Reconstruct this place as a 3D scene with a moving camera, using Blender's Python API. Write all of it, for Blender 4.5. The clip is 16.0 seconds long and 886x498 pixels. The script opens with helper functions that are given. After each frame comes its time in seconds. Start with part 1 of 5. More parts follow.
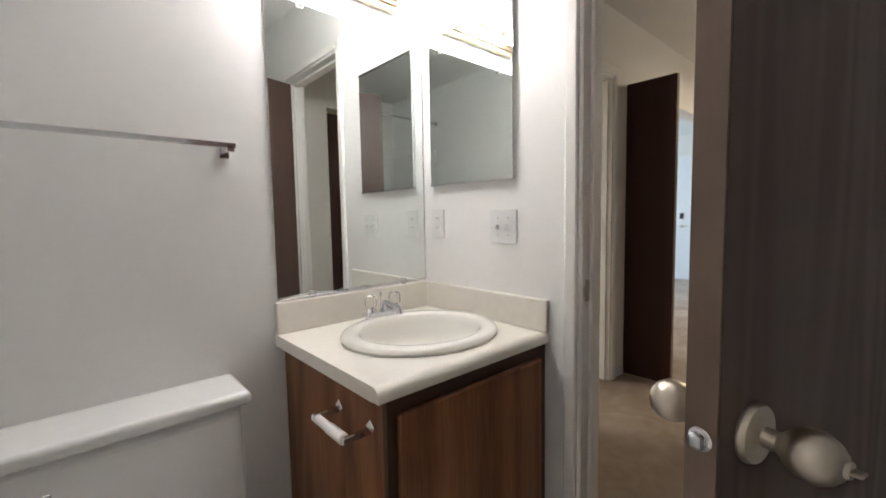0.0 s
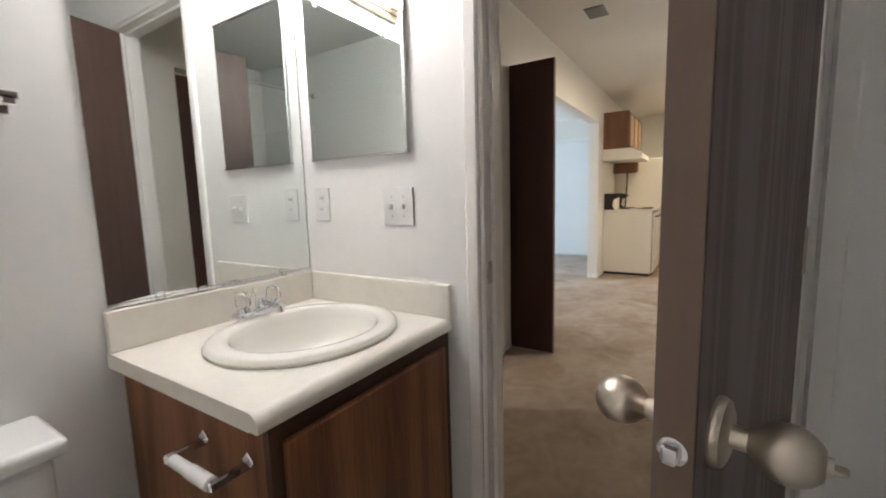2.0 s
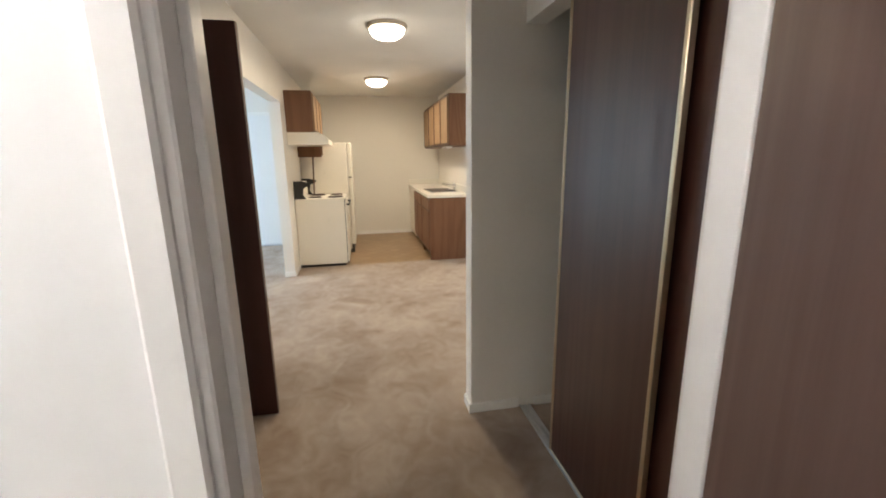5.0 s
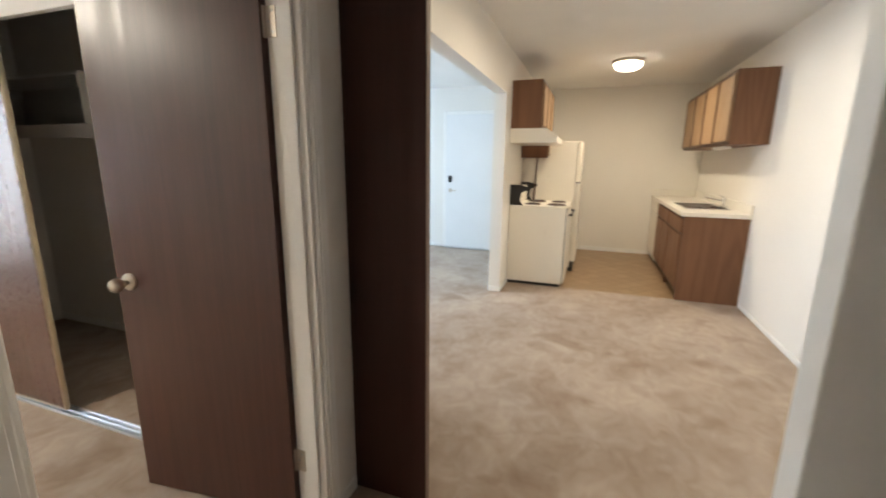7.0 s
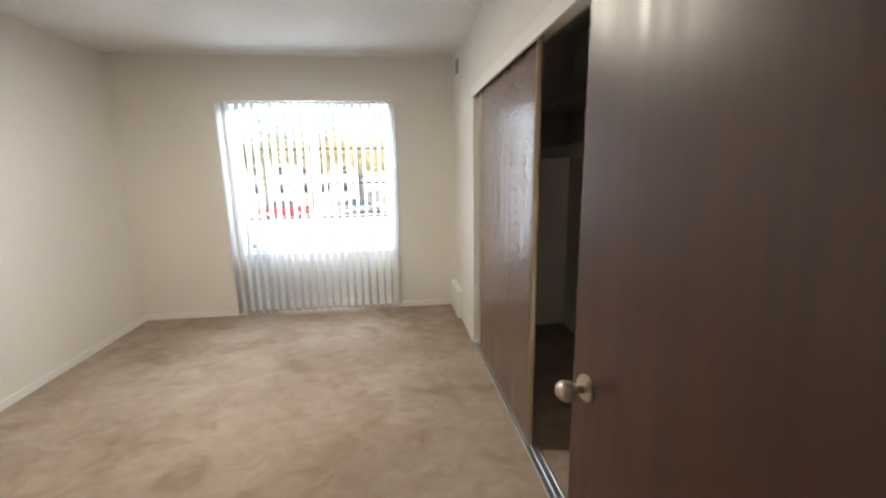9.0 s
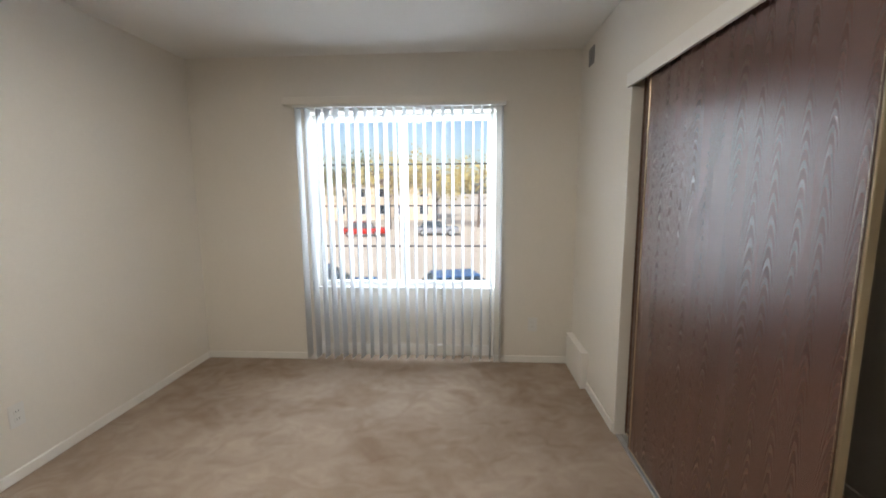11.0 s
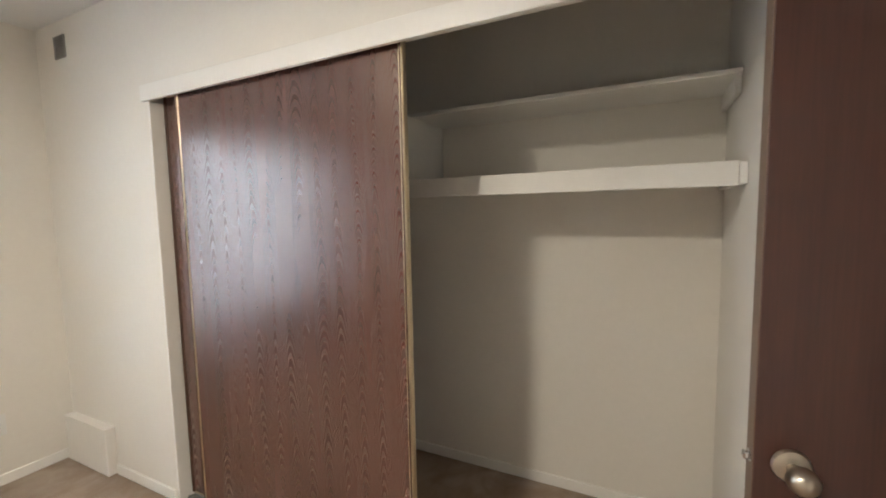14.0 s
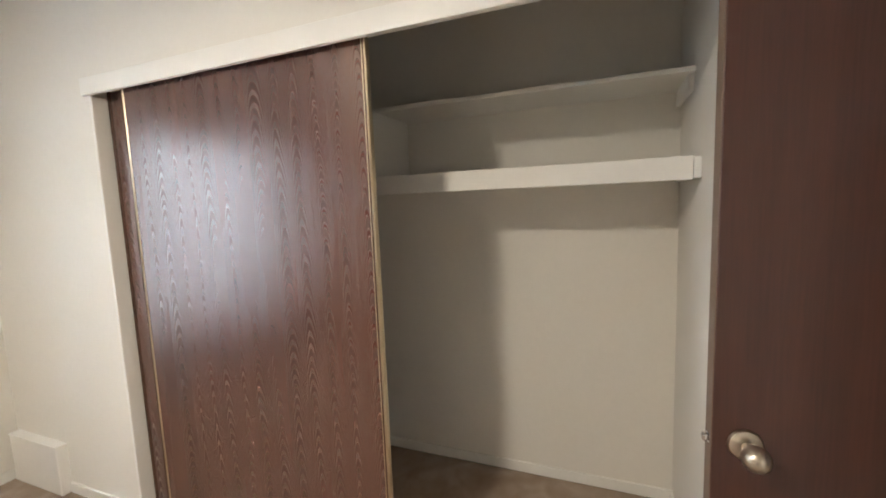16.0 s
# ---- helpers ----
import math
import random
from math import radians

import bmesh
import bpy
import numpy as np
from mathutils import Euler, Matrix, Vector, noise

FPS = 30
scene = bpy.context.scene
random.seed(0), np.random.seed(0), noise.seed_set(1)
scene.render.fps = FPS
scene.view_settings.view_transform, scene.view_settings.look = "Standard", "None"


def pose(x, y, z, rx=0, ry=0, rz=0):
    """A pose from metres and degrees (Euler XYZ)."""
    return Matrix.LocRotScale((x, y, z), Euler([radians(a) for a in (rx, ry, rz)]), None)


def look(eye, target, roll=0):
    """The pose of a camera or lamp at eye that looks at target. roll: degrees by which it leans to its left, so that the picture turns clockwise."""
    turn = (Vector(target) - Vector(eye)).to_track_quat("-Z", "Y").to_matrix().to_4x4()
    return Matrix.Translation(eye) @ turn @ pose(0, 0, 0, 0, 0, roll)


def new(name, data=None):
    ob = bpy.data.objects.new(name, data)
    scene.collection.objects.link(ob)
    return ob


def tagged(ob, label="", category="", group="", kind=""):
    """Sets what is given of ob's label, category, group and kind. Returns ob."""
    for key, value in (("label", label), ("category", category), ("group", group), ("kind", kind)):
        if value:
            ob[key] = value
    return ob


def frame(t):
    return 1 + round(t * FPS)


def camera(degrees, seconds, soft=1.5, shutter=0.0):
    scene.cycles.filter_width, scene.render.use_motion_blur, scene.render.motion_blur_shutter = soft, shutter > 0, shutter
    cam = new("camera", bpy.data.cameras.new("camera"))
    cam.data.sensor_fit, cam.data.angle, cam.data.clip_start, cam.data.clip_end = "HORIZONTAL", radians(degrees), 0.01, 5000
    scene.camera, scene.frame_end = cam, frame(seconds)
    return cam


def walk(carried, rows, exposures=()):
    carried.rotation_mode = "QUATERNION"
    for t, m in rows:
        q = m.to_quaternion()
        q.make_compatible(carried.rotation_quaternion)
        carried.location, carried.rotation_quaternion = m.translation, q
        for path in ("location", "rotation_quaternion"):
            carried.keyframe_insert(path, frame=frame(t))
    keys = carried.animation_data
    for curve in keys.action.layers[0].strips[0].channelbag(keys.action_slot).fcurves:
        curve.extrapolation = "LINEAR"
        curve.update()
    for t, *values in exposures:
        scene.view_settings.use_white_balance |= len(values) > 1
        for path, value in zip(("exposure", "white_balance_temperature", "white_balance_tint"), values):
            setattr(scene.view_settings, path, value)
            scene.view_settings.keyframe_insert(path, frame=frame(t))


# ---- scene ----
cam = camera(93.9, 16.0, soft=1.8, shutter=0.25)
PATH = [
    (0, (0.097, -0.026, 1.151), (1.426, 1.46, 0.999), -1.0),
    (0.5, (0.098, -0.037, 1.153), (1.445, 1.432, 0.996), -1.1),
    (1, (0.104, -0.052, 1.14), (1.504, 1.365, 0.961), -1.4),
    (1.5, (0.138, -0.001, 1.15), (1.661, 1.279, 0.951), -1.7),
    (2, (0.185, 0.092, 1.14), (1.861, 1.156, 0.893), -1.6),
    (2.3, (0.23, 0.16, 1.14), (2.011, 1.029, 0.872), -1.2),
    (2.5, (0.266, 0.198, 1.119), (2.103, 0.935, 0.833), -1.2),
    (3, (0.372, 0.295, 1.079), (2.319, 0.62, 0.761), -1.3),
    (3.5, (0.503, 0.359, 1.101), (2.47, 0.244, 0.76), -1.9),
    (3.7, (0.547, 0.386, 1.143), (2.502, 0.145, 0.799), -2.1),
    (5.8, (1.046, 0.443, 1.477), (2.961, 0.069, 1.035), -0.7),
    (6, (1.147, 0.423, 1.453), (3.071, 0.126, 0.993), -0.5),
    (6.5, (1.421, 0.387, 1.417), (3.369, 0.537, 0.992), 0.2),
    (7, (1.677, 0.442, 1.377), (3.521, 1.095, 0.962), 0.6),
    (7.5, (1.949, 0.534, 1.412), (3.502, 1.717, 0.978), -0.0),
    (8, (2.168, 0.713, 1.384), (3.275, 2.324, 0.96), -0.5),
    (8.5, (2.254, 0.95, 1.392), (2.902, 2.796, 0.973), -0.9),
    (9, (2.262, 1.2, 1.445), (2.489, 3.149, 1.059), -1.0),
    (9.6, (2.285, 1.497, 1.441), (2.126, 3.463, 1.113), -0.4),
    (11.8, (1.825, 2.316, 1.41), (1.838, 4.298, 1.14), -0.5),
    (12, (1.783, 2.356, 1.409), (1.93, 4.332, 1.136), -0.9),
    (12.5, (1.61, 2.438, 1.404), (2.365, 4.265, 1.101), -1.1),
    (13, (1.667, 2.418, 1.383), (2.991, 3.888, 1.09), -0.3),
    (13.5, (1.732, 2.368, 1.424), (3.387, 3.464, 1.183), -0.5),
    (14, (1.717, 2.335, 1.422), (3.504, 3.217, 1.249), -1.1),
    (14.5, (1.715, 2.324, 1.422), (3.537, 3.133, 1.264), -1.6),
    (15, (1.719, 2.338, 1.434), (3.559, 3.101, 1.252), -2.1),
    (15.5, (1.72, 2.342, 1.433), (3.565, 3.091, 1.243), -2.2),
    (16, (1.717, 2.345, 1.443), (3.565, 3.079, 1.226), -2.2),
]
EXPOSURES = [(t, s, 6200, 10) for t, s in ((0.0, 1.02), (2.0, 1.08), (3.0, 1.08), (3.7, 1.18), (6.0, 1.45), (7.0, 1.4), (7.5, 1.3), (8.0, 1.2), (8.5, 1.1), (9.0, 0.9), (9.6, 0.75), (11.8, 0.15), (12.5, 0.25), (13.0, 0.5), (13.5, 0.9), (14.0, 1.2), (16.0, 1.33))]
walk(cam, [(t, look(eye, target, roll)) for t, eye, target, roll in PATH], EXPOSURES)

# ---------------------------------------------------------------- world and sun
SUN_EL, SUN_AZ = 42.0, 200.0
world = bpy.data.worlds.new("sky")
scene.world = world
world.use_nodes = True
wn = world.node_tree
wn.nodes.clear()
sky = wn.nodes.new("ShaderNodeTexSky")
sky.sky_type = "NISHITA"
sky.sun_disc = False
sky.sun_elevation = radians(SUN_EL)
sky.sun_rotation = radians(SUN_AZ)
sky.air_density, sky.dust_density = 1.0, 2.5
bg = wn.nodes.new("ShaderNodeBackground")
bg.inputs["Strength"].default_value = 0.15
wo = wn.nodes.new("ShaderNodeOutputWorld")
wn.links.new(sky.outputs[0], bg.inputs[0])
wn.links.new(bg.outputs[0], wo.inputs[0])
sun_data = bpy.data.lights.new("sun", "SUN")
sun_data.energy, sun_data.angle, sun_data.color = 5.0, radians(0.5), (1.0, 0.95, 0.88)
sun = new("sun", sun_data)
saz, sel = radians(SUN_AZ), radians(SUN_EL)
sun_dir = Vector((math.sin(saz) * math.cos(sel), math.cos(saz) * math.cos(sel), math.sin(sel)))
sun.matrix_world = look(tuple(sun_dir * 60), (0, 0, 0))


def area_lamp(name, place, facing, width, height, watts, color):
    d = bpy.data.lights.new(name, "AREA")
    d.shape, d.size, d.size_y, d.energy, d.color = "RECTANGLE", width, height, watts, color
    ob = new(name, d)
    ob.matrix_world = look(place, tuple(Vector(place) + Vector(facing)))
    return ob


WARM = (1.0, 0.82, 0.57)
DAYLIGHT = (0.83, 0.925, 1.0)
# unseen lamp added outside, for sky light from above the houses opposite
area_lamp("sky_lamp_above", (1.495, 6.7, 3.15), (0, -0.78, -0.63), 3.0, 1.6, 80, DAYLIGHT)
# unseen lamps added beyond each side of the window to brighten the room
area_lamp("sky_lamp_west", (-1.3, 6.9, 1.9), (0.78, -0.62, -0.05), 2.0, 1.8, 600, DAYLIGHT)
area_lamp("sky_lamp_east", (4.3, 6.9, 1.9), (-0.78, -0.62, -0.05), 2.0, 1.8, 130, DAYLIGHT)
# added strip lamp for the share that comes down inside the window recess
area_lamp("window_head_lamp", (1.49, 5.497, 2.03), (0, 0.12, -0.99), 1.36, 0.10, 7, DAYLIGHT)
area_lamp("living_daylight", (5.95, 5.50, 1.32), (0, -1, -0.1), 2.9, 1.4, 40, (0.56, 0.78, 1.0))
DINING_LAMP, KITCHEN_LAMP = (4.536, 0.168), (6.94, 0.17)
BEDROOM_LAMP = (1.33, 3.42)


def dome_lamp(name, spot, watts, color):
    """The light that a flush dome throws down, as a disc just under its glass."""
    d = bpy.data.lights.new(name, "AREA")
    d.shape, d.size, d.energy, d.color = "DISK", 0.2, watts, color
    ob = new(name, d)
    ob.location = (*spot, 2.355)


dome_lamp("dining_bulb", DINING_LAMP, 10.5, WARM)
dome_lamp("kitchen_bulb", KITCHEN_LAMP, 10.5, WARM)
dome_lamp("bedroom_bulb", BEDROOM_LAMP, 18, (1.0, 0.88, 0.70))
BULBS = [0.70 + 0.150 * i for i in range(3)]

# ---------------------------------------------------------------- materials
def mat(name, color, rough=0.6, metal=0.0, var=0.08, scale=3.0, fine=60.0, bump=0.05, stretch=(1, 1, 1), spec=0.5):
    """A surface with two scales of variation in colour and a fine relief."""
    m = bpy.data.materials.new(name)
    m.use_nodes = True
    n, l = m.node_tree.nodes, m.node_tree.links
    b = n["Principled BSDF"]
    b.inputs["Metallic"].default_value = metal
    b.inputs["Specular IOR Level"].default_value = spec
    tc = n.new("ShaderNodeNewGeometry")
    mp = n.new("ShaderNodeMapping")
    mp.inputs["Scale"].default_value = stretch
    l.new(tc.outputs["Position"], mp.inputs[0])
    big, small = n.new("ShaderNodeTexNoise"), n.new("ShaderNodeTexNoise")
    big.inputs["Scale"].default_value, small.inputs["Scale"].default_value = scale, fine
    big.inputs["Detail"].default_value, small.inputs["Detail"].default_value = 4, 3
    l.new(mp.outputs[0], big.inputs[0])
    l.new(mp.outputs[0], small.inputs[0])
    add = n.new("ShaderNodeMath")
    add.operation = "MULTIPLY_ADD"
    add.inputs[1].default_value = 0.6
    l.new(small.outputs[0], add.inputs[0])
    l.new(big.outputs[0], add.inputs[2])
    ramp = n.new("ShaderNodeMapRange")
    ramp.inputs["From Min"].default_value, ramp.inputs["From Max"].default_value = 0.45, 1.15
    ramp.inputs["To Min"].default_value, ramp.inputs["To Max"].default_value = 1 - var, 1 + var
    l.new(add.outputs[0], ramp.inputs[0])
    mul = n.new("ShaderNodeVectorMath")
    mul.operation = "SCALE"
    mul.inputs[0].default_value = color[:3]
    l.new(ramp.outputs[0], mul.inputs["Scale"])
    l.new(mul.outputs[0], b.inputs["Base Color"])
    rr = n.new("ShaderNodeMapRange")
    rr.inputs["To Min"].default_value, rr.inputs["To Max"].default_value = max(rough - 0.07, 0.02), min(rough + 0.07, 1)
    l.new(big.outputs[0], rr.inputs[0])
    l.new(rr.outputs[0], b.inputs["Roughness"])
    if bump:
        bp = n.new("ShaderNodeBump")
        bp.inputs["Strength"].default_value, bp.inputs["Distance"].default_value = min(bump * 4, 1), 0.002
        l.new(small.outputs[0], bp.inputs["Height"])
        l.new(bp.outputs[0], b.inputs["Normal"])
    return m


def wood(name, dark, light, rough=0.35, rings=16.0, axis="z", width=6.0, length=0.55, bump=0.25, soft=0.35):
    """Flat-sawn grain: contour lines of a field drawn out along the grain, with fine pores on top."""
    m = bpy.data.materials.new(name)
    m.use_nodes = True
    n, l = m.node_tree.nodes, m.node_tree.links
    b = n["Principled BSDF"]
    tc = n.new("ShaderNodeTexCoord")
    info = n.new("ShaderNodeObjectInfo")
    mp = n.new("ShaderNodeMapping")
    s = {"z": (width, width, length), "x": (length, width, width), "y": (width, length, width)}[axis]
    mp.inputs["Scale"].default_value = s
    off = n.new("ShaderNodeVectorMath")
    off.operation = "ADD"
    sc = n.new("ShaderNodeMath")
    sc.operation = "MULTIPLY"
    sc.inputs[1].default_value = 7.0
    l.new(info.outputs["Random"], sc.inputs[0])
    l.new(tc.outputs["Object"], off.inputs[0])
    l.new(sc.outputs[0], off.inputs[1])
    l.new(off.outputs[0], mp.inputs[0])
    field = n.new("ShaderNodeTexNoise")
    field.inputs["Scale"].default_value, field.inputs["Detail"].default_value = 1.0, 1.0
    l.new(mp.outputs[0], field.inputs[0])
    k = n.new("ShaderNodeMath")
    k.operation = "MULTIPLY"
    k.inputs[1].default_value = rings * 6.28
    l.new(field.outputs[0], k.inputs[0])
    sn = n.new("ShaderNodeMath")
    sn.operation = "SINE"
    l.new(k.outputs[0], sn.inputs[0])
    mp2 = n.new("ShaderNodeMapping")
    mp2.inputs["Scale"].default_value = tuple(28.0 if v == width else 1.2 for v in s)
    l.new(off.outputs[0], mp2.inputs[0])
    pores = n.new("ShaderNodeTexNoise")
    pores.inputs["Scale"].default_value, pores.inputs["Detail"].default_value = 6.0, 3.0
    l.new(mp2.outputs[0], pores.inputs[0])
    broad = n.new("ShaderNodeTexNoise")
    broad.inputs["Scale"].default_value = 0.5
    l.new(mp2.outputs[0], broad.inputs[0])
    a1 = n.new("ShaderNodeMath")
    a1.operation = "MULTIPLY_ADD"
    a1.inputs[1].default_value = soft * 0.5
    half = n.new("ShaderNodeMath")
    half.operation = "MULTIPLY"
    half.inputs[1].default_value = 0.5
    l.new(pores.outputs[0], half.inputs[0])
    l.new(sn.outputs[0], a1.inputs[0])
    l.new(half.outputs[0], a1.inputs[2])
    a2 = n.new("ShaderNodeMath")
    a2.operation = "MULTIPLY_ADD"
    a2.inputs[1].default_value = 0.35
    l.new(broad.outputs[0], a2.inputs[0])
    l.new(a1.outputs[0], a2.inputs[2])
    ramp = n.new("ShaderNodeValToRGB")
    ramp.color_ramp.elements[0].position, ramp.color_ramp.elements[0].color = 0.2, (*dark, 1)
    ramp.color_ramp.elements[1].position, ramp.color_ramp.elements[1].color = 0.68, (*light, 1)
    l.new(a2.outputs[0], ramp.inputs[0])
    l.new(ramp.outputs[0], b.inputs["Base Color"])
    rr = n.new("ShaderNodeMapRange")
    rr.inputs["From Min"].default_value, rr.inputs["From Max"].default_value = -1, 1
    rr.inputs["To Min"].default_value, rr.inputs["To Max"].default_value = rough + 0.1, rough
    l.new(sn.outputs[0], rr.inputs[0])
    l.new(rr.outputs[0], b.inputs["Roughness"])
    bp = n.new("ShaderNodeBump")
    bp.inputs["Strength"].default_value, bp.inputs["Distance"].default_value = bump, 0.001
    l.new(a1.outputs[0], bp.inputs["Height"])
    l.new(bp.outputs[0], b.inputs["Normal"])
    return m


def cathedral(name, dark, light, rough):
    """Printed flat-sawn grain: boards side by side, each with nested arches of its own."""
    m = bpy.data.materials.new(name)
    m.use_nodes = True
    n, l = m.node_tree.nodes, m.node_tree.links
    b = n["Principled BSDF"]

    def op(kind, a, b2=None, c2=None):
        k = n.new("ShaderNodeMath")
        k.operation = kind
        for i, v in enumerate((a, b2, c2)):
            if v is None:
                continue
            if isinstance(v, (int, float)):
                k.inputs[i].default_value = v
            else:
                l.new(v, k.inputs[i])
        return k.outputs[0]

    def noise_of(vec, scale, detail=2.0):
        k = n.new("ShaderNodeTexNoise")
        k.inputs["Scale"].default_value, k.inputs["Detail"].default_value = scale, detail
        l.new(vec, k.inputs[0])
        return k.outputs[0]

    tc = n.new("ShaderNodeTexCoord")
    sep = n.new("ShaderNodeSeparateXYZ")
    l.new(tc.outputs["Object"], sep.inputs[0])
    z = sep.outputs[2]
    lined = n.new("ShaderNodeCombineXYZ")
    u0 = op("ADD", sep.outputs[0], sep.outputs[1])
    l.new(u0, lined.inputs[0])
    l.new(op("MULTIPLY", z, 0.22), lined.inputs[2])
    wob = noise_of(lined.outputs[0], 9.0)
    u = op("ADD", u0, op("MULTIPLY", op("SUBTRACT", wob, 0.5), 0.03))
    cell = op("DIVIDE", u, 0.088)
    idx = op("FLOOR", cell)
    wn2 = n.new("ShaderNodeTexWhiteNoise")
    wn2.noise_dimensions = "1D"
    l.new(idx, wn2.inputs["W"])
    rnd2 = wn2.outputs["Value"]
    off = op("SUBTRACT", op("FRACT", cell), 0.5)
    arch = op("MULTIPLY", op("MULTIPLY", off, off), op("MULTIPLY_ADD", rnd2, 24.0, 14.0))
    sway = op("MULTIPLY", noise_of(lined.outputs[0], 5.0), 9.0)
    field = op("ADD", op("ADD", op("MULTIPLY", z, 18.0), arch), op("ADD", sway, op("MULTIPLY", rnd2, 50.0)))
    line = op("SINE", op("MULTIPLY", field, 6.2832))
    mask = n.new("ShaderNodeMapRange")
    mask.inputs["From Min"].default_value, mask.inputs["From Max"].default_value = 0.37, 0.52
    shift = n.new("ShaderNodeVectorMath")
    shift.operation = "ADD"
    l.new(lined.outputs[0], shift.inputs[0])
    l.new(op("MULTIPLY", rnd2, 30.0), shift.inputs[1])
    l.new(noise_of(shift.outputs[0], 6.0), mask.inputs[0])
    strength = op("MULTIPLY", line, mask.outputs[0])
    fine = n.new("ShaderNodeCombineXYZ")
    l.new(op("MULTIPLY", u0, 260.0), fine.inputs[0])
    l.new(op("MULTIPLY", z, 9.0), fine.inputs[2])
    pores = noise_of(fine.outputs[0], 1.0, 2.0)
    tone = op("ADD", op("MULTIPLY_ADD", strength, 0.40, 0.28), op("ADD", op("MULTIPLY", pores, 0.25), op("MULTIPLY", rnd2, 0.22)))
    mix = n.new("ShaderNodeMix")
    mix.data_type = "RGBA"
    mix.inputs["A"].default_value, mix.inputs["B"].default_value = (*dark, 1), (*light, 1)
    l.new(tone, mix.inputs["Factor"])
    l.new(mix.outputs["Result"], b.inputs["Base Color"])
    l.new(op("MULTIPLY_ADD", strength, -0.07, rough + 0.05), b.inputs["Roughness"])
    bp = n.new("ShaderNodeBump")
    bp.inputs["Strength"].default_value, bp.inputs["Distance"].default_value = 0.09, 0.001
    b.inputs["Coat Weight"].default_value, b.inputs["Coat Roughness"].default_value, b.inputs["Coat IOR"].default_value = 1.0, 0.22, 1.5
    b.inputs["Specular IOR Level"].default_value = 0.9
    b.inputs["IOR"].default_value = 1.6
    b.inputs["Specular Tint"].default_value = (1.0, 0.84, 0.74, 1)
    l.new(op("ADD", strength, pores), bp.inputs["Height"])
    l.new(bp.outputs[0], b.inputs["Coat Normal"])
    l.new(bp.outputs[0], b.inputs["Normal"])
    return m


def carpet_mat(name, dark, light):
    m = bpy.data.materials.new(name)
    m.use_nodes = True
    n, l = m.node_tree.nodes, m.node_tree.links
    b = n["Principled BSDF"]
    b.inputs["Roughness"].default_value = 1.0
    b.inputs["Specular IOR Level"].default_value = 0.1
    b.inputs["Sheen Weight"].default_value = 0.15
    g = n.new("ShaderNodeNewGeometry")
    mp = n.new("ShaderNodeMapping")
    mp.inputs["Rotation"].default_value = (0, 0, 0.5)
    mp.inputs["Scale"].default_value = (1.0, 1.25, 1.0)
    l.new(g.outputs["Position"], mp.inputs[0])
    tex = []
    for s, d, dist in ((1.3, 3, 0.3), (6.5, 5, 1.3), (260.0, 2, 0.0)):
        t = n.new("ShaderNodeTexNoise")
        t.inputs["Scale"].default_value, t.inputs["Detail"].default_value, t.inputs["Distortion"].default_value = s, d, dist
        l.new(mp.outputs[0], t.inputs[0])
        tex.append(t)
    a = n.new("ShaderNodeMath")
    a.operation = "MULTIPLY_ADD"
    a.inputs[1].default_value = 0.75
    l.new(tex[1].outputs[0], a.inputs[0])
    l.new(tex[0].outputs[0], a.inputs[2])
    c = n.new("ShaderNodeMath")
    c.operation = "MULTIPLY_ADD"
    c.inputs[1].default_value = 0.5
    l.new(tex[2].outputs[0], c.inputs[0])
    l.new(a.outputs[0], c.inputs[2])
    mr = n.new("ShaderNodeMapRange")
    mr.inputs["From Min"].default_value, mr.inputs["From Max"].default_value = 0.80, 1.42
    l.new(c.outputs[0], mr.inputs[0])
    mix = n.new("ShaderNodeMix")
    mix.data_type = "RGBA"
    mix.inputs["A"].default_value, mix.inputs["B"].default_value = (*dark, 1), (*light, 1)
    l.new(mr.outputs[0], mix.inputs["Factor"])
    spot = n.new("ShaderNodeTexNoise")
    spot.inputs["Scale"].default_value, spot.inputs["Detail"].default_value, spot.inputs["Distortion"].default_value = 2.6, 5, 0.6
    l.new(g.outputs["Position"], spot.inputs[0])
    fade = n.new("ShaderNodeMapRange")
    fade.inputs["From Min"].default_value, fade.inputs["From Max"].default_value, fade.inputs["To Max"].default_value = 0.54, 0.70, 0.55
    l.new(spot.outputs[0], fade.inputs[0])
    soil = n.new("ShaderNodeMix")
    soil.data_type = "RGBA"
    soil.inputs["B"].default_value = (0.20, 0.125, 0.075, 1)
    l.new(mix.outputs["Result"], soil.inputs["A"])
    l.new(fade.outputs[0], soil.inputs["Factor"])
    l.new(soil.outputs["Result"], b.inputs["Base Color"])
    bp = n.new("ShaderNodeBump")
    bp.inputs["Strength"].default_value, bp.inputs["Distance"].default_value = 0.6, 0.012
    l.new(c.outputs[0], bp.inputs["Height"])
    l.new(bp.outputs[0], b.inputs["Normal"])
    return m


